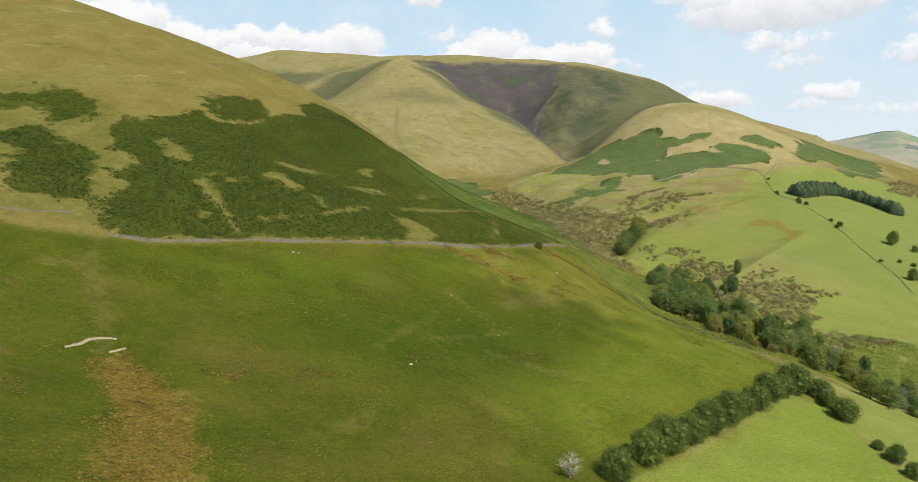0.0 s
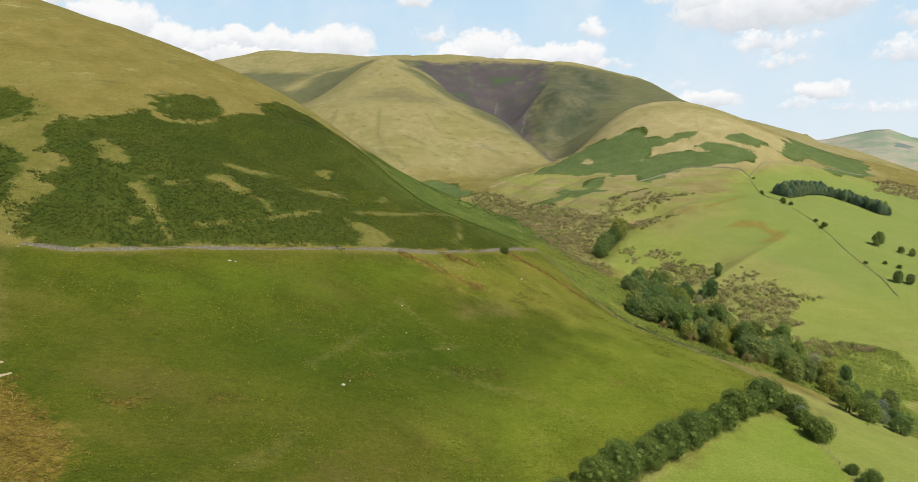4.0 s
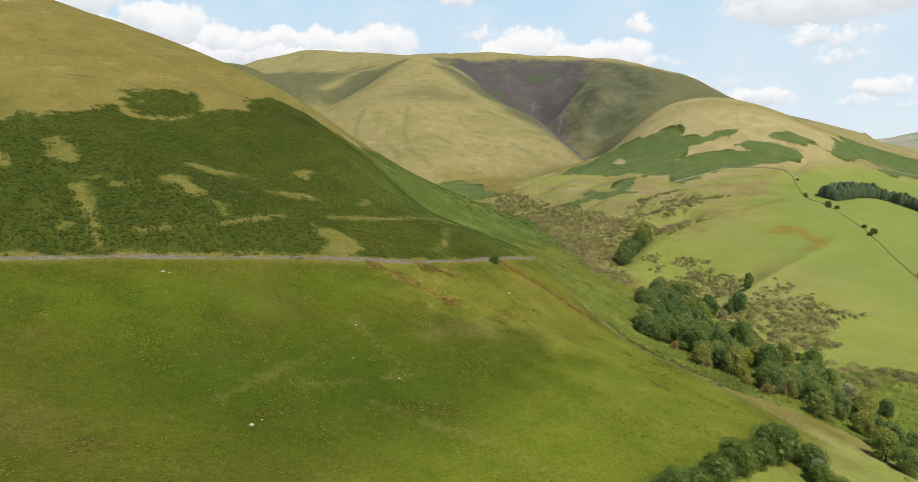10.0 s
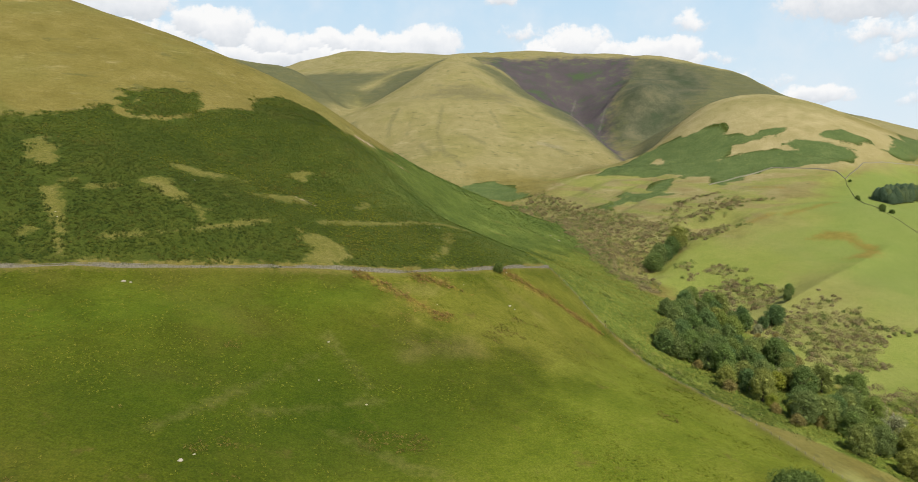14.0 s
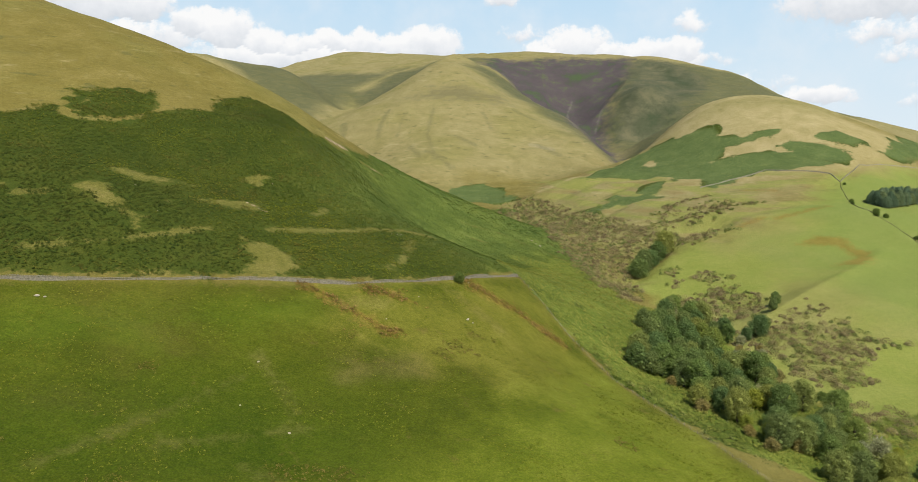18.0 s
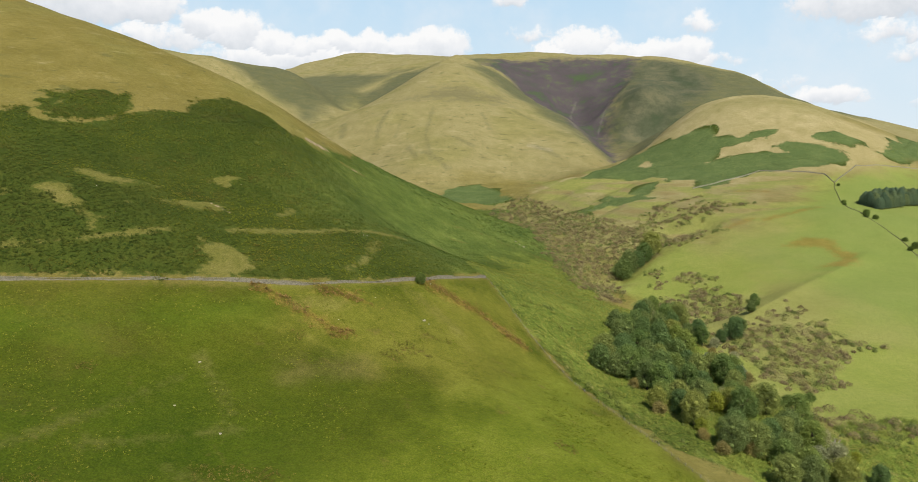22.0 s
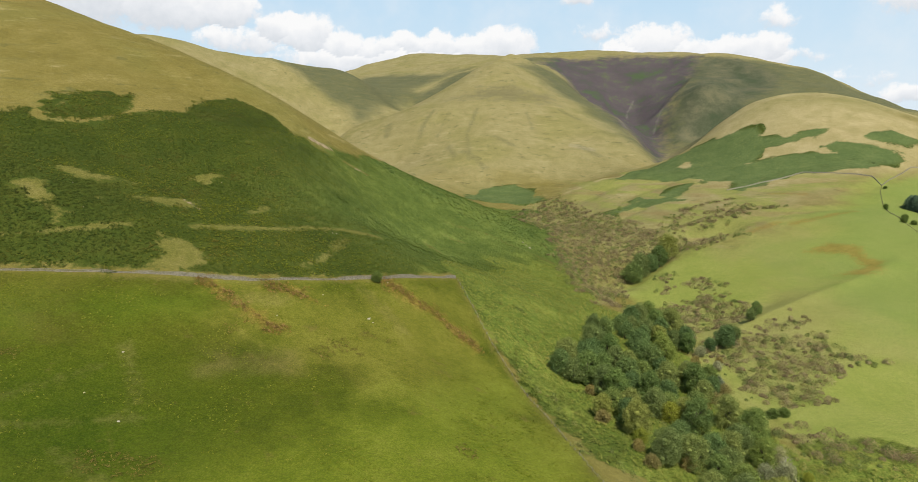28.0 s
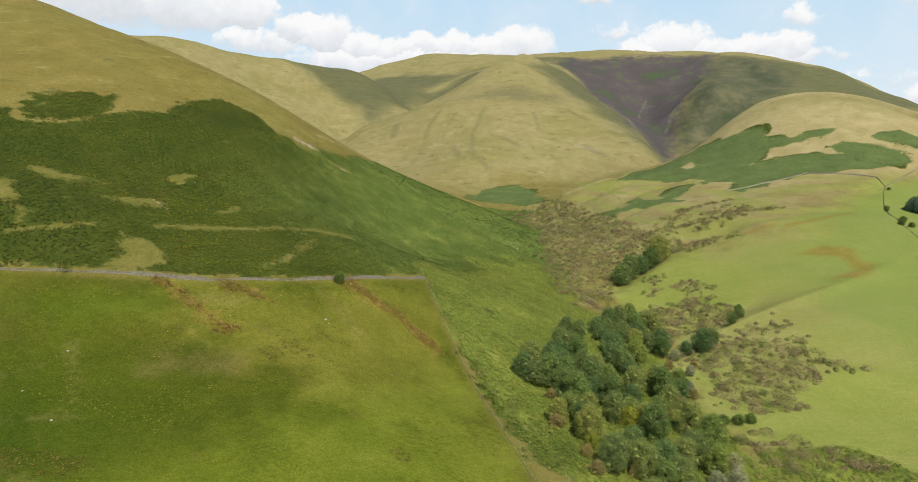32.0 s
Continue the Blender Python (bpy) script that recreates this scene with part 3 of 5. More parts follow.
# dark olive turf; on left fell and saddle, cloud shade put into colour
DARK_TURF_SHADE = {
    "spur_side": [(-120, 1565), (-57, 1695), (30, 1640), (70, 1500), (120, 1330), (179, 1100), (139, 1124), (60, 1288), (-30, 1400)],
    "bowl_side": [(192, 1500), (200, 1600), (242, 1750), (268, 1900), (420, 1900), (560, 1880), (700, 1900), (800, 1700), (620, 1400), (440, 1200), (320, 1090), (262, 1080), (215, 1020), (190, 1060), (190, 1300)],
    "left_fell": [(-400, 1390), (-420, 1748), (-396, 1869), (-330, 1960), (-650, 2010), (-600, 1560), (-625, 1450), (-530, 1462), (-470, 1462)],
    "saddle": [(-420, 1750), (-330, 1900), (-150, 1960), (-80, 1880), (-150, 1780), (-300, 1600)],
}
GULLIES = [([(132, 1773), (121, 1713), (117, 1662)], 3.0), ([(235, 1735), (200, 1660), (175, 1580)], 2.0), ([(-40, 1781), (-6, 1700)], 4.0), ([(110, 1318), (124, 1262)], 5.0),
           ([(507, 992), (531, 1013)], 3.0), ([(680, 1230), (669, 1194), (640, 1120)], 4.0), ([(51, 1089), (80, 1080)], 6.0), ([(68, 1053), (76, 1050)], 4.0)]
SCRUB = {
    "ghyll": [(13, 810), (55, 864), (96, 780), (144, 690), (180, 651), (211, 624), (195, 616), (176, 622), (152, 609), (134, 563), (130, 520), (122, 497), (110, 512), (93, 567), (75, 640), (45, 740)],
    "bank": [(191, 467), (198, 461), (210, 471), (223, 481), (226, 471), (216, 460), (228, 457), (234, 448), (245, 439), (234, 430), (223, 418), (215, 403), (203, 395), (198, 400), (191, 405), (189, 420), (183, 431), (176, 437), (180, 456)],
    "lower": [(195, 357), (207, 368), (215, 362), (227, 363), (237, 359), (232, 351), (214, 352), (205, 349)],
    "far_heath": [(583, 905), (599, 910), (640, 890), (620, 840), (563, 816), (539, 840)],
    "upper": [(156, 519), (174, 525), (183, 539), (197, 518), (202, 509), (194, 482), (180, 492), (170, 462), (165, 474), (157, 488)],
    "knoll": [(158, 566), (163, 572), (168, 553), (164, 547)],
}
RUST = {
    "arc": [(249, 584), (267, 597), (283, 588), (283, 572), (292, 565), (285, 552), (274, 541), (255, 544), (277, 556), (273, 577), (259, 580)],
    "rushes": [(-94, 166), (-89, 171), (-78, 165), (-67, 154), (-58, 143), (-52, 129), (-48, 112), (-62, 105), (-70, 124), (-77, 143), (-85, 152)],
}
FERN_BANDS = [([(-4, 310), (4, 308), (13, 306), (27, 303)], 2.2), ([(14, 321), (20, 324), (29, 324)], 2.2), ([(45, 357), (57, 356), (69, 357), (84, 352)], 3.0)]
RUST_BANDS = [*FERN_BANDS, ([(253, 637), (275, 646), (300, 667)], 3.5), ([(225, 631), (243, 641)], 3.0), ([(256, 745), (282, 738)], 4.0), ([(-63, 171), (-60, 172)], 1.2)]
SCRUB_BANDS = [([(139, 660), (168, 659), (202, 669), (220, 679)], 3.5), ([(170, 675), (196, 717), (221, 730)], 4.0), ([(177, 629), (203, 628), (216, 630)], 2.5), ([(209, 692), (227, 698), (243, 692)], 4.0), ([(181, 560), (190, 546)], 3.0), ([(92, 745), (121, 673)], 6.0)]
FIELD_PATHS = [([(232, 470), (226, 520), (214, 560), (205, 600)], 0.5), ([(222, 528), (212, 560), (198, 590)], 0.4), ([(-29, 155), (-24, 164), (-21, 172)], 2.5), ([(-4, 271), (5, 262), (14, 253)], 1.2), ([(-9, 228), (17, 248)], 1.6), ([(-27, 211), (-17, 232), (-5, 259)], 1.0), ([(10, 230), (36, 224), (58, 214)], 1.6), ([(8, 308), (22, 318)], 3.0)]
SHEEP_TRODS = [([(-130, 238), (-122, 219), (-107, 196), (-93, 170)], 2.5), ([(-131, 214), (-126, 216)], 3.0), ([(360, 985), (346, 934), (338, 896)], 2.0), ([(40, 345), (60, 335)], 3.0), ([(147, 262), (158, 240), (180, 250)], 3.0), ([(131, 246), (133, 232), (129, 214), (129, 186), (132, 160)], 2.2), ([(405, 847), (361, 780)], 5.0), ([(468, 883), (514, 909)], 6.0), ([(-81, 1151), (-97, 1054), (-84, 986), (-67, 962)], 1.0), ([(318, 508), (313, 471)], 4.0)]
# pasture darkened by colour for cloud shade
SHADED_TURF = [(-60, 222), (-26, 250), (-5, 264), (22, 262), (38, 262), (42, 240), (34, 222), (15, 205), (-15, 203), (-45, 203)]
VERDANT = [(-100, 235), (-53, 268), (-25, 288), (2, 312), (9, 305), (3, 292), (-12, 277), (-34, 257), (-70, 226)]
THIN = [(14, 280), (25, 291), (37, 293), (41, 286), (33, 276), (21, 274)]
DARK_BRAKE = [(-150, 240), (-113, 246), (-82, 265), (-40, 291), (-26, 308), (-52, 336), (-100, 334), (-130, 322), (-165, 300), (-215, 320), (-230, 280)]
BRAKE = [(-260, 240), (-127, 243), (-113, 246), (-82, 265), (-40, 291), (8, 324), (42, 360), (62, 398), (128, 480), (85, 610), (-40, 640), (-47, 540), (-66, 488), (-96, 430), (-116, 378), (-164, 345), (-230, 372), (-290, 340)]
GREEN_FIELD = [(236, 573), (273, 656), (341, 772), (430, 842), (560, 884), (640, 800), (640, 420), (294, 440), (254, 457), (246, 500), (241, 527)]
# crest lines where sunlight is painted as paler turf
LIT_CREST = [([(178, 968), (160, 940), (135, 905), (100, 880), (68, 868)], 5.0), ([(330, 1020), (290, 1010), (250, 1005), (210, 1000)], 5.0)]
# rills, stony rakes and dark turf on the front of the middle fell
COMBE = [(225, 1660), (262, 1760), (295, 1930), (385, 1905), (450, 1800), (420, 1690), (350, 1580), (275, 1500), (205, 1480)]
RILLS = [([(-179, 1165), (-182, 1120), (-178, 1085)], 3.5), ([(-108, 1175), (-104, 1120), (-101, 1075), (-74, 985)], 3.0), ([(-252, 1155), (-240, 1112)], 6.0), ([(-150, 1150), (-148, 1080)], 2.0), ([(-58, 1072), (-28, 1050)], 5.0), ([(-90, 1010), (-50, 970)], 4.0), ([(-30, 1180), (-10, 1120)], 2.5), ([(20, 1220), (55, 1195)], 5.0), ([(-120, 1040), (-95, 990)], 3.0), ([(60, 1090), (92, 1062)], 4.0)]
CREST_TURF = [(-151, 1225), (-122, 1270), (-77, 1300), (-42, 1280), (-10, 1300), (-2, 1250), (-62, 1222), (-111, 1218)]
WORN = FIELD_PATHS + SHEEP_TRODS
BARE = [([(-45, 355), (-40, 354), (-37, 353)], 1.3), ([(-59, 500), (-54, 506), (-52, 512)], 2.6), ([(-38, 512), (-31, 521)], 1.0)]


def cover(x, y, parts):
    return np.max([inside(x, y, p) for p in parts.values()], axis=0)


def bracken_at(x, y):
    d = cover(x, y, BRACKEN)
    d = d + np.where(y > 650, 8.0, np.where(x < -125, 6.0, 2.2)) * (ripple(x, y, np.where(y > 650, 22.0, np.where(x < -125, 13.0, 9.0)), 45) + 0.6 * ripple(x, y, np.where(y > 650, 9.0, 3.5), 46))
    d = np.minimum(d, -cover(x, y, GAPS) + 2.2 * ripple(x, y, 5, 48) + 1.4 * ripple(x, y, 2.2, 49))
    for line, half in TRACKS.values():
        d = np.minimum(d, -along(x, y, line, half))
    return np.minimum(d, 9.0 * (1.48 - ripple(x, y, 8, 41) - 0.8 * ripple(x, y, 21, 42)))


def lush_at(x, y):
    return np.maximum(inside(x, y, LUSH), x - 150) + 12 * ripple(x, y, 18, 44) > 0


def scrub_at(x, y):
    return np.maximum(cover(x, y, SCRUB), np.max([along(x, y, *b) for b in SCRUB_BANDS], axis=0))


def steps(stops):
    """Grid lines from stop to stop; each stop is a place and the spacing from there on."""
    out = [stops[0][0]]
    for (a, s0), (b, s1) in zip(stops, stops[1:]):
        while out[-1] < b - 0.5 * min(s0, s1):
            f = (out[-1] - a) / (b - a)
            out.append(out[-1] + s0 * (s1 / s0) ** f)
        out[-1] = b
    return np.array(out)


gx = steps([(-4300, 300), (-700, 25), (-260, 5), (-150, 1.7), (250, 1.7), (330, 5), (720, 7), (1200, 40), (4300, 300)])
gy = steps([(-2500, 300), (-200, 40), (90, 3), (120, 1.7), (480, 1.7), (560, 4), (1000, 6), (2200, 14), (2700, 60), (4300, 250)])
GX, GY = (a.ravel() for a in np.meshgrid(gx, gy))
GZ = heights(GX, GY)
nx, ny = len(gx), len(gy)
k = (np.arange(ny - 1)[:, None] * nx + np.arange(nx - 1)[None]).ravel()
land = bpy.data.meshes.new("ground")
land.from_pydata(np.stack([GX, GY, GZ], 1).tolist(), [], np.stack([k, k + 1, k + nx + 1, k + nx], 1).tolist())
land.polygons.foreach_set("use_smooth", np.ones(len(land.polygons), bool))
for name, d in (("bracken", bracken_at(GX, GY)), ("pasture", cover(GX, GY, PASTURE)), ("meadow", cover(GX, GY, MEADOW)), ("upland", cover(GX, GY, UPLAND)),
                ("heather", cover(GX, GY, HEATHER)), ("scrub", scrub_at(GX, GY)), ("worn", np.max([along(GX, GY, *b) for b in WORN], axis=0)),
                ("rust", np.maximum(cover(GX, GY, RUST), np.max([along(GX, GY, *b) for b in RUST_BANDS], axis=0))),
                ("dark_turf_shade", cover(GX, GY, DARK_TURF_SHADE)), ("bleached", np.maximum(cover(GX, GY, BLEACHED), 8 * np.max([along(GX, GY, *b) for b in LIT_CREST], axis=0))), ("green_field", inside(GX, GY, GREEN_FIELD)), ("lush", np.maximum(inside(GX, GY, LUSH), np.minimum(GX - 150, 600 - GY))), ("sward", inside(GX, GY, SWARD)), ("dry", inside(GX, GY, DRY)), ("intake", inside(GX, GY, INTAKE)), ("nose", inside(GX, GY, NOSE)), ("lime", inside(GX, GY, LIME)),
                ("hazed_fern", cover(GX, GY, {k: v for k, v in BRACKEN.items() if k in HAZED_FERN})), ("gully", np.max([along(GX, GY, *b) for b in GULLIES], axis=0)),
                ("combe", inside(GX, GY, COMBE)), ("deep", inside(GX, GY, SHADED_TURF)), ("verdant", inside(GX, GY, VERDANT)), ("thin", inside(GX, GY, THIN)), ("rill", np.max([along(GX, GY, *b) for b in RILLS], axis=0)), ("crest_turf", inside(GX, GY, CREST_TURF)), ("brake", inside(GX, GY, BRAKE)),
                ("bare", np.max([along(GX, GY, *b) for b in BARE], axis=0))):
    land.attributes.new(name, "FLOAT", "POINT").data.foreach_set("value", np.clip(d, -200, 200))
land.materials.append(TURF)
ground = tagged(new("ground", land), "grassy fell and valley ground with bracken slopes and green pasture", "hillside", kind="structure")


# ---- the clouded sky behind the fells ----
def sky_backdrop():
    az, el = np.meshgrid(np.radians(np.arange(-62, 62.1, 0.25)), np.radians(np.concatenate([np.arange(-3, 17.1, 0.125), np.arange(17.5, 22, 0.5)])))
    na, ne = az.shape[1], az.shape[0]
    az, el = az.ravel(), el.ravel()
    r = 4250.0
    pts = np.stack([80 + r * np.sin(az) * np.cos(el), 60 + r * np.cos(az) * np.cos(el), 150 + r * np.sin(el)], 1)
    # puffs: azimuth, elevation, half width, half height in degrees, density
    west = [(-9.9, 9.0, 1.9, 1.25, 1), (-12.6, 8.8, 2.1, 1.05, 1), (-15.4, 8.8, 1.9, 0.95, 1), (-17.8, 9.0, 1.9, 0.9, 1), (-20.6, 8.6, 2.0, 0.9, 1), (-23.4, 8.9, 1.7, 1.0, 1), (-26.2, 9.6, 2.0, 1.35, 1), (-28.6, 10.0, 1.4, 1.0, 0.95), (-18, 7.8, 9, 1.0, 0.95), (-33.0, 11.3, 2.6, 1.5, 0.95), (-37, 11.6, 4, 2.0, 1), (-42, 12.5, 5, 3, 1), (-31.5, 9.0, 3.0, 0.8, 0.6)]
    crest = [(1.9, 8.7, 2.4, 1.3, 0.75), (-0.6, 8.0, 2.4, 0.9, 0.7), (4.6, 8.0, 1.8, 0.8, 0.7), (8.4, 8.0, 1.9, 0.95, 1), (10.4, 7.9, 1.4, 1.0, 1), (6, 7.3, 6.5, 0.7, 0.85)]
    east = [(23.2, 11.3, 5.4, 2.0, 0.97), (19.6, 11.9, 2.6, 1.3, 0.9), (27.6, 11.6, 3.2, 1.7, 0.95), (24.4, 8.5, 3.4, 0.75, 0.45), (23.6, 12.6, 7, 1.6, 0.95)]
    wisps = [(-4.2, 12.6, 1.4, 0.8, 0.8), (-2.4, 9.8, 1.6, 0.6, 0.4), (10.8, 10.0, 1.1, 0.7, 0.45), (28.0, 4.6, 1.6, 0.65, 0.9), (20.0, 4.3, 2.2, 0.7, 0.85), (25.6, 7.2, 1.8, 0.7, 0.4), (26.4, 3.6, 1.6, 0.5, 0.4), (33.5, 7.2, 2.0, 0.9, 0.5), (35, 9.6, 2.4, 0.9, 0.6), (38, 9.5, 4, 1.5, 0.8), (31.5, 3.4, 4, 0.5, 0.35), (16, 5.6, 2.2, 0.5, 0.3)]
    banks = [west, crest, east, wisps]
    deg_a, deg_e = np.degrees(az), np.degrees(el)
    wob_a = deg_a + 0.45 * ripple(deg_a, deg_e, 1.3, 11) + 0.22 * ripple(deg_a, deg_e, 0.4, 12)
    wob_e = deg_e + 0.36 * ripple(deg_a, deg_e, 1.4, 13) + 0.20 * ripple(deg_a, deg_e, 0.45, 14)
    dens, shade = np.zeros(len(az)), np.ones(len(az))
    for bank in banks:
        for a, e, w, h, m in bank:
            up = np.where(wob_e > e, h, h * 0.8)
            d = 1 - ((wob_a - a) / (1.35 * w)) ** 2 - ((wob_e - e) / (1.4 * up)) ** 2
            one = m * np.clip(d * 0.9 + 0.1, 0, 1)
            shade = np.where(one > dens, np.clip((wob_e - e) / h, -1, 1), shade)
            dens = np.maximum(dens, one)
    me = bpy.data.meshes.new("backdrop")
    k = (np.arange(ne - 1)[:, None] * na + np.arange(na - 1)[None]).ravel()
    me.from_pydata(pts.tolist(), [], np.stack([k, k + 1, k + na + 1, k + na], 1).tolist())
    me.polygons.foreach_set("use_smooth", np.ones(len(me.polygons), bool))
    for name, v in (("cloud", dens), ("under", shade), ("rise", deg_e)):
        me.attributes.new(name, "FLOAT", "POINT").data.foreach_set("value", v)
    n = Nodes("clouded_sky")
    t = n.tree
    t.nodes.remove(n.bsdf)
    f1, f2 = n.noise(0.006, 6, 0.62), n.noise(0.024, 5, 0.62)
    fuzz = n.math("ADD", n.math("MULTIPLY", n.math("SUBTRACT", f1, 0.5), 1.0), n.math("MULTIPLY", n.math("SUBTRACT", f2, 0.5), 0.7))
    fac = n.span(n.math("ADD", n.attr("cloud"), n.math("MULTIPLY", fuzz, n.span(n.attr("cloud"), 0.0, 0.16))), 0.02, 0.55)
    blue = n.ramp(n.math("DIVIDE", n.attr("rise"), 20.0), (0.0, (0.78, 0.87, 0.93)), (0.30, (0.68, 0.83, 0.94)), (0.65, (0.54, 0.75, 0.93)), (1.0, (0.42, 0.66, 0.90)))
    veil = n.mix(n.span(n.noise(0.0016, 5, 0.6), 0.40, 0.72, 0.0, 0.5), blue, (0.84, 0.89, 0.94))
    white = n.ramp(n.math("ADD", n.math("MULTIPLY", n.attr("under"), 0.5), n.math("ADD", 0.45, n.math("MULTIPLY", fuzz, 0.35))),
                   (0.0, (0.70, 0.74, 0.79)), (0.40, (0.87, 0.89, 0.92)), (0.7, (0.99, 0.99, 0.99)))
    glow = n.node("ShaderNodeEmission", Color=n.mix(fac, veil, white), Strength=SKY_GLOW)
    n.put(t.nodes["Material Output"].inputs["Surface"], glow.outputs[0])
    me.materials.append(n.mat)
    return tagged(new("backdrop", me), "pale blue summer sky with white cumulus clouds", "sky", kind="structure")


SKY_GLOW = 0.71
sky_backdrop()



# ---- building helpers ----
def part(name, me, material, parent, label=""):
    me.materials.append(material)
    ob = new(name, me)
    ob.parent = parent
    return tagged(ob, label) if label else ob


def mesh_of(name, verts, faces, smooth=False):
    me = bpy.data.meshes.new(name)
    me.from_pydata([tuple(v) for v in verts], [], [tuple(f) for f in faces])
    if smooth:
        me.polygons.foreach_set("use_smooth", np.ones(len(me.polygons), bool))
    return me


def tube(path, radii, sides=7):
    """Vertices and faces of a tapering round limb along a path."""
    verts, faces = [], []
    for k, (p, r) in enumerate(zip(path, radii)):
        ahead = (Vector(path[min(k + 1, len(path) - 1)]) - Vector(path[max(k - 1, 0)])).normalized()
        side = ahead.cross(Vector((0.3, 0.9, 0.1))).normalized()
        up = ahead.cross(side)
        for s in range(sides):
            a = s * math.tau / sides
            verts.append(Vector(p) + r * (side * math.cos(a) + up * math.sin(a)))
    for k in range(len(path) - 1):
        for s in range(sides):
            a, b = k * sides + s, k * sides + (s + 1) % sides
            faces.append((a, b, b + sides, a + sides))
    return verts, faces


def gather(pieces):
    verts, faces = [], []
    for v, f in pieces:
        n = len(verts)
        verts += v
        faces += [tuple(i + n for i in q) for q in f]
    return verts, faces


def leaves(rng, centres, radii, count, size, flat=1.0):
    """Leaf sprays over the outer shells of the given lobes: bent pairs of triangles that face mostly outwards."""
    c = np.repeat(centres, count, 0)
    r = np.repeat(radii, count, 0)
    d = rng.normal(size=(len(c), 3))
    d /= np.linalg.norm(d, axis=1, keepdims=True)
    p = c + d * r * rng.uniform(0.72, 1.10, (len(c), 1)) * np.array([1, 1, flat])
    n = d + 0.85 * rng.normal(size=d.shape)
    n /= np.linalg.norm(n, axis=1, keepdims=True)
    a = np.cross(n, rng.normal(size=d.shape))
    a /= np.linalg.norm(a, axis=1, keepdims=True)
    b = np.cross(n, a)
    s = size * rng.uniform(0.6, 1.3, (len(c), 1))
    quad = np.stack([p - a * s, p - b * s * 0.6 + n * s * 0.2, p + a * s, p + b * s * 0.6 + n * s * 0.2], 1).reshape(-1, 3)
    return quad, np.arange(len(quad)).reshape(-1, 4)


def core(centre, radius, flat, rng):
    """A rough inner mass of a lobe."""
    verts, faces = [], []
    rows, cols = 4, 7
    for i in range(rows + 1):
        for j in range(cols):
            th, ph = math.pi * i / rows, math.tau * j / cols
            rr = radius * rng.uniform(0.34, 0.50)
            verts.append((centre[0] + rr * math.sin(th) * math.cos(ph), centre[1] + rr * math.sin(th) * math.sin(ph), centre[2] + rr * flat * math.cos(th)))
    for i in range(rows):
        for j in range(cols):
            a, b = i * cols + j, i * cols + (j + 1) % cols
            faces.append((a, a + cols, b + cols, b))
    return verts, faces


def crown_mesh(name, rng, height, width, base, lobes, per_lobe, size, flat=0.85):
    """A crown of uneven leaf lobes set over a rounded, lopsided outline."""
    cen, rad = [], []
    skew = rng.uniform(-0.08, 0.08, 2) * width
    for k in range(lobes):
        f = (k + 0.5) / lobes
        z = base + (height - base) * (0.10 + 0.78 * f)
        reach = width * 0.5 * math.sqrt(max(0.05, 1 - (1.75 * f - 0.72) ** 2)) * rng.uniform(0.42, 0.86)
        a = k * 2.4 + rng.uniform(-0.5, 0.5)
        cen.append((skew[0] * f + reach * math.cos(a), skew[1] * f + reach * math.sin(a), z))
        rad.append(width * (0.10 + 0.12 * rng.uniform(0, 1) ** 1.3))
    inner = [((0, 0, base + 0.35 * (height - base)), width * 0.30), ((skew[0], skew[1], base + 0.6 * (height - base)), width * 0.27)]
    cv, cf = gather([core(c, r * 0.9, flat, rng) for c, r in list(zip(cen, rad)) + inner])
    share = np.array(rad)[:, None]
    q, f = leaves(rng, np.array(cen), share, per_lobe, size, flat)
    return mesh_of(name, cv + q.tolist(), cf + (f + len(cv)).tolist())


BARK = plain_material("bark", (0.045, 0.036, 0.026), (0.13, 0.105, 0.08), 3.0, 0.95, 0.03)
LEAF_DARK = leaf_material("leaves_dark", (0.082, 0.122, 0.034), (0.180, 0.230, 0.066), (0.095, 0.135, 0.044))
LEAF_OLIVE = leaf_material("leaves_olive", (0.112, 0.140, 0.036), (0.230, 0.255, 0.070), (0.165, 0.178, 0.054))
LEAF_FRESH = leaf_material("leaves_fresh", (0.092, 0.136, 0.030), (0.200, 0.245, 0.060), (0.150, 0.175, 0.045))
LEAF_HEDGE = leaf_material("leaves_hedge", (0.060, 0.094, 0.020), (0.128, 0.172, 0.040), (0.085, 0.115, 0.030), 0.35)
LEAF_GREY = leaf_material("leaves_willow", (0.130, 0.145, 0.075), (0.260, 0.275, 0.150), (0.21, 0.20, 0.12))
LEAF_GOLD = leaf_material("leaves_yellow", (0.120, 0.145, 0.020), (0.250, 0.265, 0.038), (0.18, 0.20, 0.03), 0.4)
LEAF_RUSSET = leaf_material("leaves_russet", (0.140, 0.118, 0.038), (0.260, 0.220, 0.072), (0.17, 0.155, 0.06), 0.4)
NEEDLES = leaf_material("conifer_needles", (0.066, 0.100, 0.048), (0.140, 0.180, 0.088), (0.090, 0.122, 0.066))
TWIGS = plain_material("dead_twigs", (0.20, 0.17, 0.13), (0.38, 0.34, 0.28), 2.0, 0.95)


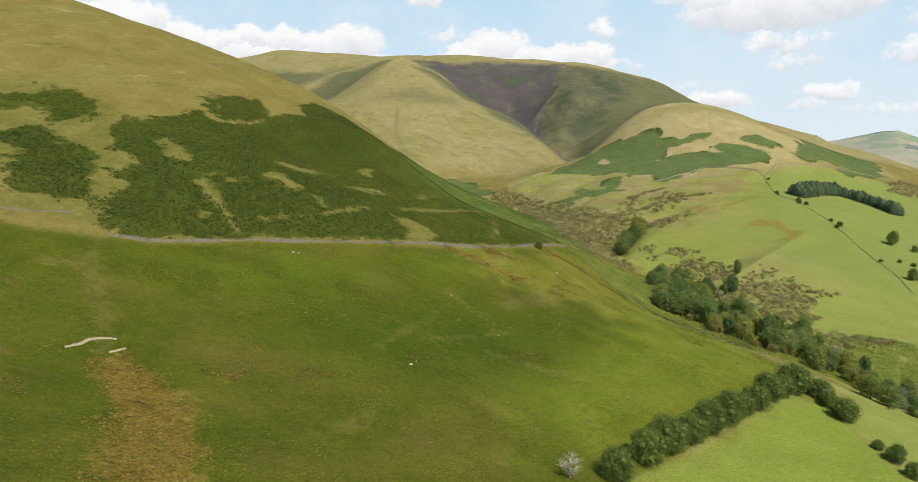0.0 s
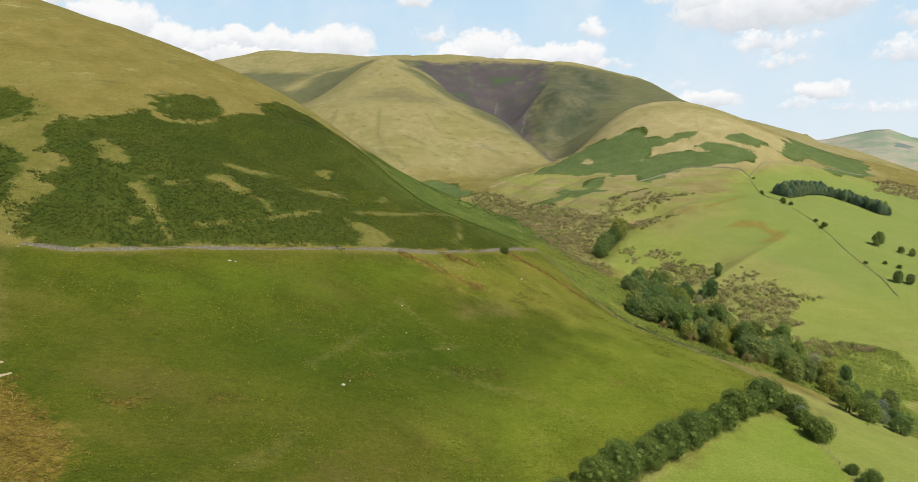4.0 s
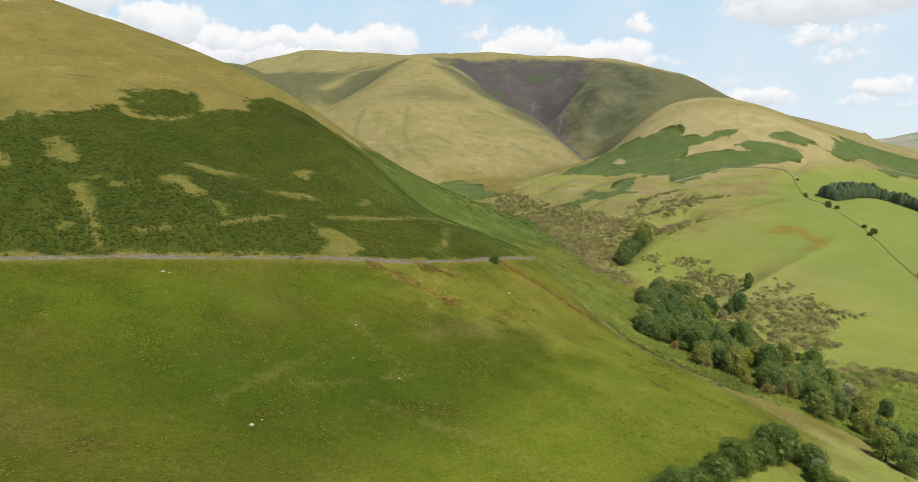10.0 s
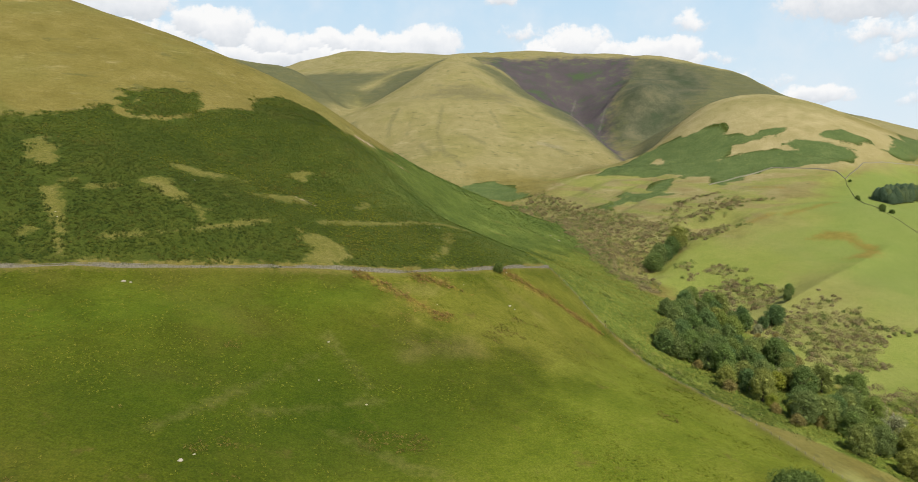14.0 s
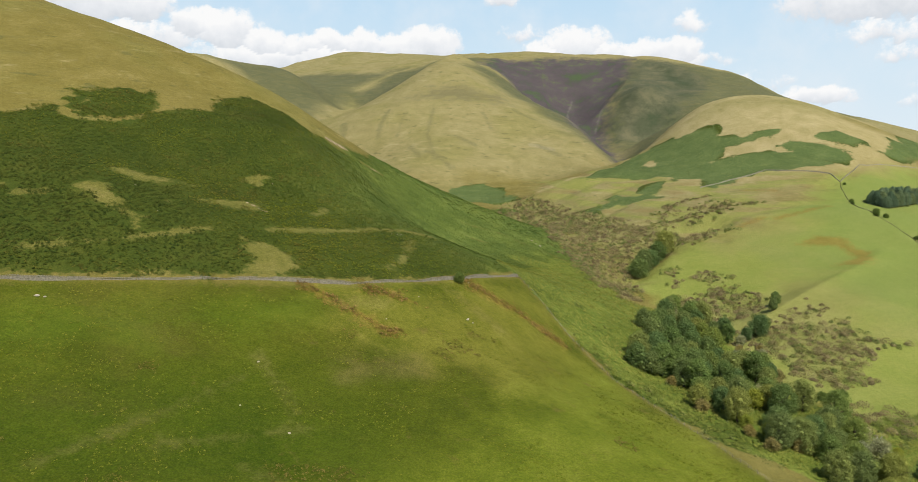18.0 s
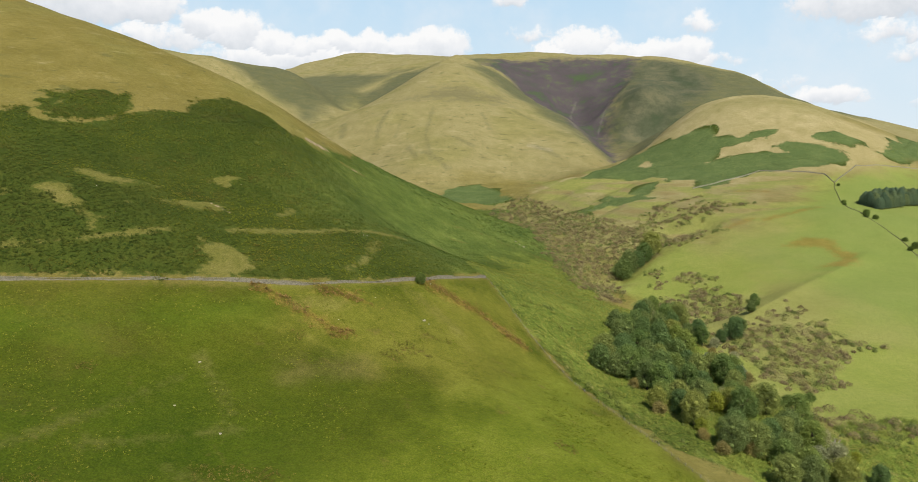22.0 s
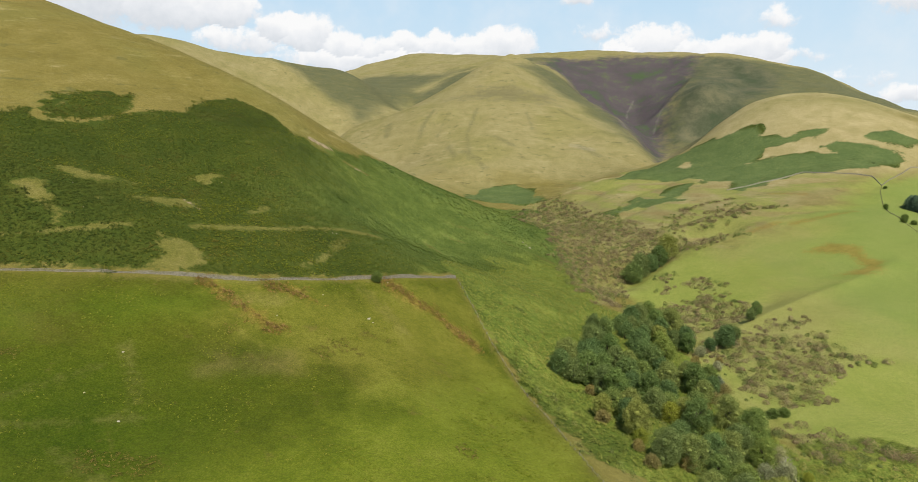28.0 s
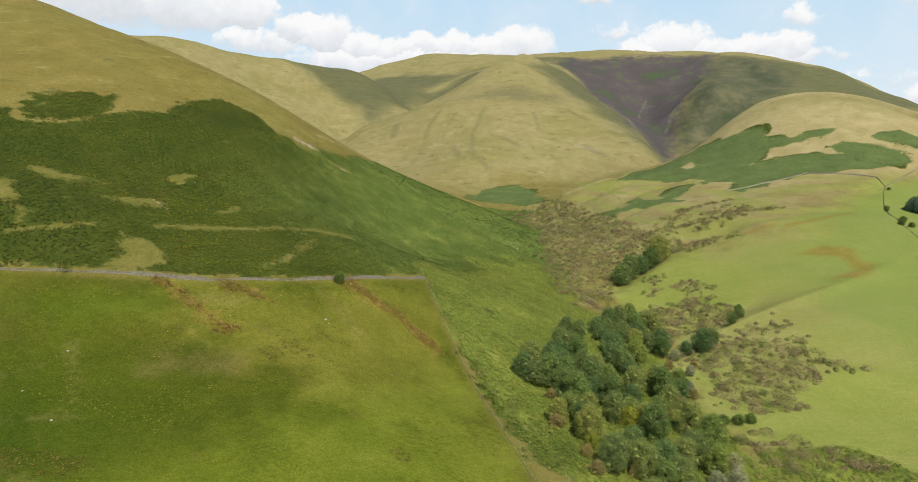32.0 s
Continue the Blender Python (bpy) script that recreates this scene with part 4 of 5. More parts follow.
def broadleaf(seed, height, width, leaf, base=0.16, lobes=16, per_lobe=75, size=0.42):
    rng = np.random.RandomState(seed)
    tree = new("tree")
    lean = rng.uniform(-0.4, 0.4, 2)
    top = (lean[0], lean[1], height * 0.72)
    pieces = [tube([(0, 0, -0.6), (lean[0] * 0.2, lean[1] * 0.2, height * 0.2), (lean[0] * 0.6, lean[1] * 0.6, height * 0.45), top],
                   [0.035 * height, 0.028 * height, 0.018 * height, 0.006 * height])]
    for k in range(6):
        a, z = k * 1.1 + rng.uniform(0, 0.6), height * rng.uniform(0.2, 0.5)
        r = width * rng.uniform(0.25, 0.38)
        pieces.append(tube([(0, 0, z), (r * 0.5 * math.cos(a), r * 0.5 * math.sin(a), z + 0.14 * height), (r * math.cos(a), r * math.sin(a), z + 0.24 * height)],
                           [0.014 * height, 0.010 * height, 0.004 * height], 5))
    part("trunk", mesh_of("trunk", *gather(pieces), True), BARK, tree)
    part("crown", crown_mesh("crown", rng, height, width, height * base, lobes, per_lobe, size), leaf, tree)
    return tree


def conifer(seed, height, width):
    rng = np.random.RandomState(seed)
    tree = new("conifer")
    part("trunk", mesh_of("trunk", *tube([(0, 0, -0.6), (0, 0, height * 0.5), (0, 0, height * 0.86)], [0.02 * height, 0.014 * height, 0.003 * height]), True), BARK, tree)
    count = 1900
    f = rng.uniform(0.0, 1.0, count) ** 1.25
    a = rng.uniform(0, math.tau, count)
    r = width * 0.5 * np.cos(0.5 * math.pi * np.clip((f - 0.35) / 0.66, 0, 1)) ** 0.6 * rng.uniform(0.72, 1.06, count) * (1 + 0.12 * np.sin(f * 46 + 2 * a))
    out = np.stack([np.cos(a), np.sin(a), np.zeros(count)], 1)
    side = np.stack([-np.sin(a), np.cos(a), np.zeros(count)], 1)
    p = out * r[:, None] + np.stack([0 * f, 0 * f, height * (0.05 + 0.93 * f)], 1)
    s = rng.uniform(0.30, 0.62, (count, 1))
    down = out * 0.75 + np.array([0, 0, -0.55]) + 0.35 * rng.normal(size=(count, 3))
    quad = np.stack([p - down * s, p + side * s * 0.55, p + down * s, p - side * s * 0.55], 1).reshape(-1, 3)
    cone = [(0, 0, height * 0.04)] + [(0, 0, height * g) for g in (0.05, 0.35, 0.65, 0.9)]
    cv, cf = tube(cone, [0.02] + [width * 0.36 * math.cos(0.5 * math.pi * max(0.0, (g - 0.35) / 0.66)) ** 0.6 for g in (0.05, 0.35, 0.65, 0.9)], 8)
    faces = cf + (np.arange(count * 4).reshape(-1, 4) + len(cv)).tolist()
    part("crown", mesh_of("crown", cv + quad.tolist(), faces), NEEDLES, tree)
    return tree


def dead_tree(seed, height, width):
    rng = np.random.RandomState(seed)
    tree = new("dead_tree")
    part("trunk", mesh_of("trunk", *tube([(0, 0, -0.5), (0.1, 0, height * 0.4), (0.3, 0.1, height * 0.8)], [0.2, 0.14, 0.03]), True), TWIGS, tree)
    pieces = []
    for k in range(46):
        a, z = k * 2.4, height * rng.uniform(0.15, 0.75)
        r, e = width * 0.5 * rng.uniform(0.5, 1.0), height * rng.uniform(0.1, 0.35)
        mid = (r * 0.5 * math.cos(a), r * 0.5 * math.sin(a), z + e * 0.6)
        pieces.append(tube([(0, 0, z), mid, (r * math.cos(a), r * math.sin(a), z + e)], [0.06, 0.045, 0.02], 4))
        for s in (-0.5, 0.5):
            pieces.append(tube([mid, (r * 0.9 * math.cos(a + s), r * 0.9 * math.sin(a + s), z + e * rng.uniform(0.7, 1.3))], [0.035, 0.015], 4))
    part("branches", mesh_of("branches", *gather(pieces)), TWIGS, tree)
    return tree


def plant(master, x, y, size=1.0, turn=0.0, sink=0.15):
    """A copy of a master thing on the ground."""
    ob = copy_thing(master, pose(x, y, height(x, y) - sink, 0, 0, turn))
    ob.scale = (size, size, size * random.uniform(0.92, 1.10))
    return ob


def retire(*masters):
    """Remove the masters once their copies stand."""
    for m in masters:
        for o in (*m.children_recursive, m):
            bpy.data.objects.remove(o)


def spaced(line, gap):
    """Points at even gaps along a line, with the heading there."""
    out, carry = [], 0.0
    for (x0, y0), (x1, y1) in zip(line, line[1:]):
        size, a = math.hypot(x1 - x0, y1 - y0), math.atan2(y1 - y0, x1 - x0)
        d = carry
        while d < size:
            out.append((x0 + (x1 - x0) * d / size, y0 + (y1 - y0) * d / size, a))
            d += gap
        carry = d - size
    return out


# ---- the hedgerow trees at the foot of the pasture ----
thorns = [broadleaf(20 + k, 8.3 + 0.5 * k, 11.5, LEAF_HEDGE, 0.02, 46, 400, 0.135) for k in range(3)]
for m in thorns:
    tagged(m, "dense dark green hawthorn tree in a pasture hedgerow", "tree", "hedgerow trees below the pasture")
for k, (x, y, s) in enumerate([(41, 164, 0.92), (53, 177, 1.02), (61, 185, 1.12), (70, 192, 0.98), (77, 198, 1.1), (86, 205, 1.08), (94, 211, 0.8), (101, 217, 0.9), (108, 224, 1.05), (115, 230, 0.9), (121, 235, 1.12), (127, 241, 0.95)]):
    plant(thorns[k % 3], x, y, s, k * 67)
for k, (x, y, s) in enumerate([(133, 236, 0.85), (131, 226, 0.62), (131, 217, 0.88), (130, 197, 0.36), (131, 190, 0.55), (131, 181, 0.50)]):
    tagged(plant(thorns[(k + 1) % 3], x, y, s, 40 + k * 71), "hawthorn tree beside a field corner", group="trees along the lower fence")
willow = tagged(broadleaf(31, 7.5, 7.5, LEAF_GREY, 0.05, 44, 120, 0.15), "pale grey-green willow bush beside dark trees", "tree", "pale willows by the beck")
tagged(plant(willow, 132, 230, 0.72, 20), "pale grey half-bare bush among hawthorns")
tagged(dead_tree(5, 6.5, 8.0), "pale grey leafless dead thorn tree", "tree").matrix_world = pose(28, 158, height(28, 158), 0, 0, 30)

snag = dead_tree(8, 7.5, 5.0)
tagged(snag, "bleached dead tree leaning among scrub", "tree").matrix_world = pose(190, 328, height(190, 328), 0, 12, 80)

# ---- the wood along the beck ----
alders = [broadleaf(40 + k, 12.0 + 1.2 * (k % 3), 10.5 + k % 2, (LEAF_DARK, LEAF_OLIVE, LEAF_FRESH, LEAF_DARK, LEAF_OLIVE)[k], 0.05, 52, 420, 0.14) for k in range(5)]
for m in alders:
    tagged(m, "tall green broadleaf tree in a dense beckside wood", "tree", "wood along the beck")
gold = tagged(broadleaf(51, 8.0, 8.0, LEAF_GOLD, 0.05, 46, 130, 0.16), "bright yellow-green tree among darker trees", "tree", "yellow trees of the wood")
russet = tagged(broadleaf(52, 5.5, 6.5, LEAF_RUSSET, 0.03, 40, 110, 0.14), "brown-tinged thorn bush at the edge of a wood", "bush", "russet bushes by the beck")
WOOD = [(109, 366), (119, 348), (132, 326), (149, 310), (170, 303), (192, 302), (196, 335), (184, 358), (183, 390), (178, 417), (170, 449), (164, 488), (148, 494), (136, 474), (122, 434), (112, 400)]
rng = np.random.RandomState(7)
placed, GOLDEN = [], [(156, 352), (153, 348), (152, 320), (146, 325), (157, 346)]
while len(placed) < 82:
    x, y = rng.uniform(108, 198), rng.uniform(300, 494)
    if inside(np.array([x]), np.array([y]), WOOD)[0] > 2.5 and all(math.hypot(x - a, y - b) > 5.4 for a, b in placed + GOLDEN):
        placed.append((x, y))
for k, (x, y) in enumerate(placed):
    kind = willow if k % 13 == 5 else alders[k % 5]
    plant(kind, x, y, rng.uniform(0.72, 1.05), rng.uniform(0, 360), 0.3)
for k, (x, y) in enumerate([(200, 318), (219, 222), (229, 216), (225, 200), (234, 192), (230, 176), (240, 168), (236, 150), (246, 140), (243, 120), (213, 226)]):
    plant(willow if k % 4 == 1 else alders[(k * 3) % 5], x, y, 0.62 + 0.35 * ((k * 37) % 10) / 10, k * 53, 0.3)
BAND = [(161, 300), (164, 278), (169, 263), (184, 251), (204, 236), (226, 226), (236, 258), (216, 284), (202, 302)]
strip = []
while len(strip) < 24:
    x, y = rng.uniform(160, 237), rng.uniform(225, 303)
    if inside(np.array([x]), np.array([y]), BAND)[0] > 0.5 and all(math.hypot(x - a, y - b) > 5.6 for a, b in strip):
        strip.append((x, y))
for k, (x, y) in enumerate(strip):
    plant(willow if k % 4 == 2 else alders[k % 5], x, y, rng.uniform(0.62, 0.9), rng.uniform(0, 360), 0.3)
for k, (x, y, s) in enumerate([(156, 352, 1.05), (152, 320, 0.75), (146, 325, 0.7), (192, 321, 0.6), (197, 330, 0.5), (165, 478, 0.5)]):
    plant(gold, x, y, s, k * 80)
for k, (x, y, s) in enumerate([(133, 334, 0.95), (127, 360, 0.7), (122, 383, 0.8), (145, 318, 0.7), (149, 308, 0.8), (176, 408, 0.9), (180, 398, 0.8), (171, 426, 0.8), (168, 452, 0.7), (160, 316, 0.8), (182, 432, 0.6), (175, 384, 0.9), (170, 372, 0.8)]):
    plant(russet, x, y, s, k * 80)
for k, (x, y, s) in enumerate([(174, 436, 0.8), (180, 422, 0.7), (178, 404, 0.75), (172, 392, 0.85), (168, 376, 0.7), (188, 452, 0.6), (170, 462, 0.7)]):
    tagged(plant(willow, x, y, s, k * 61), "grey-green willow bush between wood and scrub")
for k, (x, y, s) in enumerate([(179, 444, 0.6), (192, 458, 0.6), (206, 487, 0.6), (142, 578, 1.3), (147, 587, 1.35), (154, 598, 1.2), (166, 614, 1.5), (160, 606, 1.25), (186, 450, 0.95), (202, 478, 0.55)]):
    tagged(plant(alders[k % 5], x, y, s, k * 77), "dark green tree in a clump beside the beck", group="tree clumps up the beck")
for k, (x, y, s) in enumerate([(357, 546, 0.95), (370, 536, 0.5), (376, 532, 0.55), (320, 464, 0.7), (328, 463, 0.6), (495, 752, 0.45), (334, 455, 0.6)]):
    tagged(plant(alders[(k + 2) % 5], x, y, s, k * 57), "solitary round green tree in open pasture", group="scattered pasture trees")
for k, (x, y, s) in enumerate([(42.5, 354, 0.64), (332, 699, 0.5), (330, 692, 0.4), (349, 757, 0.4), (325, 640, 0.65), (322, 632, 0.6), (327, 628, 0.55), (329, 588, 0.5), (331, 578, 0.7), (326, 574, 0.5), (342, 496, 0.5), (336, 503, 0.4), (320, 500, 0.4), (185, 373, 0.55), (190, 376, 0.6), (195, 378, 0.65), (200, 381, 0.6)]):
    tagged(plant(thorns[k % 3], x, y, s * 0.72, k * 67), "small dark thorn bush beside a wall", "bush", "thorn bushes on walls and banks")

# ---- the conifer shelter belt ----
firs = [conifer(60 + k, 10.0 + 1.2 * k, 8.0) for k in range(3)]
for m in firs:
    tagged(m, "dark blue-green spruce in a shelter belt", "conifer", "conifers of the shelter belt")
belt = [(356, 694), (372, 707), (392, 724), (412, 738), (430, 742), (442, 728), (450, 712), (456, 696)]
for row in range(4):
    for k, (x, y, a) in enumerate(spaced(belt, 4.4)):
        x, y = x - 3.8 * row * math.sin(a) + random.uniform(-1.2, 1.2), y + 3.8 * row * math.cos(a) + random.uniform(-1.2, 1.2)
        plant(firs[(k + row) % 3], x, y, random.uniform(0.82, 1.08), k * 49)
retire(*thorns, *alders, *firs, gold, russet, willow)


# ---- bracken, scrub and rushes ----
def sheet(name, centres, normals, size, material, label, category, rng, tone, zones=()):
    """One mesh of many leaf blades with the given middles and facings."""
    n = normals / np.linalg.norm(normals, axis=1, keepdims=True)
    a = np.cross(n, rng.normal(size=n.shape))
    a /= np.linalg.norm(a, axis=1, keepdims=True)
    b = np.cross(n, a)
    s = size.reshape(-1, 1)
    quad = np.stack([centres - a * s, centres - b * s * 0.62 - n * s * 0.12, centres + a * s, centres + b * s * 0.62 - n * s * 0.12], 1).reshape(-1, 3)
    me = bpy.data.meshes.new(name)
    me.from_pydata(quad.tolist(), [], np.arange(len(quad)).reshape(-1, 4).tolist())
    me.attributes.new("tone", "FLOAT", "POINT").data.foreach_set("value", np.repeat(tone, 4))
    for key, value in zones:
        me.attributes.new(key, "FLOAT", "POINT").data.foreach_set("value", np.repeat(value, 4))
    me.materials.append(material)
    return tagged(new(name, me), label, category, kind="stuff")


def carpet(name, x, y, spread, tall, fronds, size, material, label, category, seed, loose=0.27):
    """Low plants, each a loose crown of arching fronds."""
    rng = np.random.RandomState(seed)
    n = len(x)
    grow = np.repeat(rng.uniform(0.6, 1.25, n), fronds)
    tone = np.repeat(rng.uniform(0, 1, n), fronds)
    zones = [(key, np.repeat(np.clip(inside(x, y, outline), -200, 200), fronds)) for key, outline in (("side", NOSE), ("dark_brake", DARK_BRAKE))]
    z = heights(x, y)
    slope = np.stack([(z - heights(x + 4, y)) / 4, (z - heights(x, y + 4)) / 4, np.ones(n)], 1)
    x, y, z, slope = (np.repeat(v, fronds, 0) for v in (x, y, z, slope))
    a, r = rng.uniform(0, math.tau, len(x)), spread * np.sqrt(rng.uniform(0, 1, len(x)))
    lift = tall * grow * (1.0 - 0.55 * (r / spread) ** 2) * rng.uniform(0.75, 1.1, len(x))
    px, py = x + r * np.cos(a), y + r * np.sin(a)
    z = z - slope[:, 0] * (px - x) - slope[:, 1] * (py - y)
    centre = np.stack([x + r * np.cos(a), y + r * np.sin(a), z + lift], 1)
    facing = slope + np.stack([0.45 * np.cos(a) * r / spread, 0.45 * np.sin(a) * r / spread, 0 * x], 1) + loose * rng.normal(size=(len(x), 3))
    return sheet(name, centre, facing, size * grow * rng.uniform(0.7, 1.2, len(x)), material, label, category, rng, tone, zones)


def bushes(name, x, y, radius, tall, leaves_each, size, material, label, category, seed):
    """Rounded twiggy shrubs, each a dome of small leaf blades."""
    rng = np.random.RandomState(seed)
    n = len(x)
    grow = np.repeat(0.5 + 1.1 * rng.uniform(0, 1, n) ** 1.6, leaves_each)
    tone = np.repeat(rng.uniform(0, 1, n), leaves_each)
    x, y, z = (np.repeat(v, leaves_each) for v in (x, y, heights(x, y)))
    d = rng.normal(size=(len(x), 3))
    d[:, 2] = np.abs(d[:, 2]) * 1.1 - 0.15
    d /= np.linalg.norm(d, axis=1, keepdims=True)
    reach = (grow * rng.uniform(0.7, 1.08, len(x)))[:, None]
    centre = np.stack([x, y, z], 1) + d * reach * np.array([radius, radius, tall])
    return sheet(name, centre, d + 0.3 * rng.normal(size=d.shape), size * rng.uniform(0.7, 1.25, len(x)), material, label, category, rng, tone)


def sow(density, box, test, seed):
    """Random places in a box that pass a test."""
    x0, y0, x1, y1 = box
    rng = np.random.RandomState(seed)
    n = int(density * (x1 - x0) * (y1 - y0))
    x, y = rng.uniform(x0, x1, n), rng.uniform(y0, y1, n)
    keep = test(x, y)
    return x[keep], y[keep]


def frayed(d, x, y, seed, amount=3.0):
    return d + amount * ripple(x, y, 6.0, seed) + 0.5 * amount * ripple(x, y, 2.2, seed + 1)


def fern_material(name, *stops, brown=0.0, gold=0.0, dark=0.0, sheen=None):
    n = Nodes(name, 0.9, 0.03)
    mix = n.math("ADD", n.math("MULTIPLY_ADD", n.attr("tone"), 0.26, n.math("MULTIPLY", n.island(), 0.10)), n.math("ADD", n.math("MULTIPLY", n.noise(0.022, 5, 0.62), 0.62), n.math("MULTIPLY", n.noise(0.3, 2), 0.18)))
    col = n.ramp(mix, *stops)
    col = n.mix(n.span(n.noise(0.013, 4, 0.6, stretch=(1, 1, 2)), 0.54, 0.66, 0.0, gold), col, n.ramp(n.attr("tone"), (0.2, (0.085, 0.100, 0.010)), (0.8, (0.150, 0.158, 0.016))))
    col = n.mix(n.span(n.noise(0.05, 5, 0.68, stretch=(1, 1, 2.5)), 0.53, 0.66, 0.0, brown), col, n.ramp(n.attr("tone"), (0.2, (0.062, 0.050, 0.012)), (0.8, (0.132, 0.092, 0.024))))
    col = n.mix(n.span(n.noise(0.018, 4, 0.6, stretch=(1, 1, 2)), 0.47, 0.38, 0.0, dark), col, n.ramp(n.attr("tone"), (0.2, (0.026, 0.048, 0.013)), (0.8, (0.046, 0.070, 0.016))))
    if sheen:
        # darker fronds in the zone above the wall
        col = n.mix(n.span(n.math("ADD", n.attr("dark_brake"), n.math("MULTIPLY", n.math("SUBTRACT", n.noise(0.04, 4, 0.6), 0.5), 70.0)), -20, 18, 0.0, 0.66), col, n.ramp(n.attr("tone"), (0.2, (0.024, 0.040, 0.009)), (0.8, (0.054, 0.062, 0.012))))
        turn = n.math("ADD", n.attr("side"), n.math("MULTIPLY", n.math("SUBTRACT", n.noise(0.03, 4, 0.6), 0.5), 90.0))
        col = n.mix(n.span(turn, -62, 40), col, n.ramp(mix, *sheen))
    n.glow_through(col, 0.30)
    return n.done(col)


def tuft_material(name, a, b, c):
    n = Nodes(name, 0.95, 0.02)
    mix = n.math("ADD", n.math("MULTIPLY_ADD", n.attr("tone"), 0.48, n.math("MULTIPLY", n.island(), 0.14)), n.math("MULTIPLY", n.noise(0.10, 4, 0.6), 0.48))
    col = n.ramp(mix, (0.28, a), (0.55, b), (0.8, c))
    n.glow_through(col, 0.2)
    return n.done(col)


# lighter, bluer fronds: the nose's sheen of light put into the colour
NOSE_STOPS = ((0.40, (0.058, 0.094, 0.022)), (0.56, (0.090, 0.128, 0.028)), (0.76, (0.146, 0.172, 0.038)))
FERN = fern_material("bracken_fronds", (0.40, (0.037, 0.061, 0.011)), (0.54, (0.060, 0.080, 0.011)), (0.66, (0.092, 0.101, 0.013)), (0.80, (0.122, 0.113, 0.021)), brown=0.6, gold=0.65, dark=0.4, sheen=NOSE_STOPS)
FERN_LUSH = fern_material("lush_bracken", (0.40, (0.116, 0.142, 0.023)), (0.55, (0.182, 0.196, 0.036)), (0.75, (0.250, 0.246, 0.060)), brown=0.15, gold=0.2, dark=0.5)
# haze over the far slope put into the frond colour
FERN_HAZED = fern_material("hazed_bracken", (0.34, (0.056, 0.084, 0.027)), (0.55, (0.084, 0.114, 0.036)), (0.80, (0.130, 0.150, 0.050)), gold=0.2)
x, y = sow(1.15, (-240, 240, 130, 560), lambda x, y: (frayed(bracken_at(x, y), x, y, 21, np.where(x < -105, 6.5, 2.6)) > 0.2) & ~lush_at(x, y), 5)
carpet("bracken", x, y, 0.46, 0.62, 6, 0.25, FERN, "thick green bracken covering the steep fellside", "bracken", 6)
FERN_NOSE = fern_material("spur_bracken", *NOSE_STOPS, gold=0.25, dark=0.3)
x, y = sow(0.75, (50, 90, 262, 560), lambda x, y: (frayed(bracken_at(x, y), x, y, 21, 2) > 0.2) & lush_at(x, y), 17)
carpet("bracken", x, y, 0.62, 0.95, 9, 0.25, FERN_LUSH, "lush yellow-green bracken on the beck bank", "bracken", 18)
x, y = sow(0.30, (-60, 560, 130, 850), lambda x, y: frayed(bracken_at(x, y), x, y, 23, 4) > 0, 7)
carpet("bracken", x, y, 1.1, 0.35, 5, 0.65, FERN_NOSE, "green bracken on the far end of the spur", "bracken", 8)
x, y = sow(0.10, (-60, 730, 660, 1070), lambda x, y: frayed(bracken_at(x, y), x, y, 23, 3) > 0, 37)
carpet("bracken", x, y, 1.5, 0.10, 6, 0.80, FERN_HAZED, "bracken patches across the far slope, tinted for haze", "bracken", 38, 0.10)
HEATH = tuft_material("scrub_twigs", (0.120, 0.092, 0.046), (0.206, 0.162, 0.080), (0.275, 0.238, 0.104))
GORSE = tuft_material("gorse", (0.095, 0.120, 0.034), (0.150, 0.175, 0.048), (0.250, 0.232, 0.072))
x, y = sow(0.065, (0, 300, 262, 600), lambda x, y: frayed(scrub_at(x, y), x, y, 25, 4) > -3.0 + 5 * ripple(x, y, 7, 27) + 3 * ripple(x, y, 3.5, 26), 9)
bushes("heather_scrub", x, y, 2.3, 1.9, 190, 0.22, HEATH, "brown heather and gorse scrub on the beck banks", "scrub", 10)
x, y = sow(0.05, (0, 600, 660, 920), lambda x, y: frayed(scrub_at(x, y), x, y, 25, 5) > -1 + 7 * ripple(x, y, 11, 27) + 3 * ripple(x, y, 5, 26), 19)
bushes("heather_scrub", x, y, 2.6, 2.1, 110, 0.32, HEATH, "distant brown heather scrub in the upper ghyll", "scrub", 20)
x, y = sow(0.05, (55, 250, 200, 420), lambda x, y: lush_at(x, y) & (ripple(x, y, 9, 71) + 0.7 * ripple(x, y, 4, 72) > 0.5) & (x > 84), 73)
bushes("bramble", x, y, 1.2, 1.5, 70, 0.2, GORSE, "olive bramble bushes in bracken above the beck", "bush", 74)
x, y = sow(0.06, (0, 300, 262, 870), lambda x, y: frayed(scrub_at(x, y), x, y, 28, 6) > -2 + 9 * ripple(x, y, 14, 29), 11)
bushes("gorse_scrub", x, y, 1.9, 1.8, 130, 0.22, GORSE, "green gorse bushes among brown heather", "scrub", 12)
RUSH = tuft_material("rushes", (0.088, 0.060, 0.013), (0.160, 0.108, 0.026), (0.240, 0.166, 0.046))
x, y = sow(1.9, (-100, 100, 100, 380), lambda x, y: frayed(np.maximum(cover(x, y, RUST), np.max([along(x, y, *b) for b in RUST_BANDS], axis=0)), x, y, 31, 3.5) > -0.2 + 2 * ripple(x, y, 2.5, 35), 13)
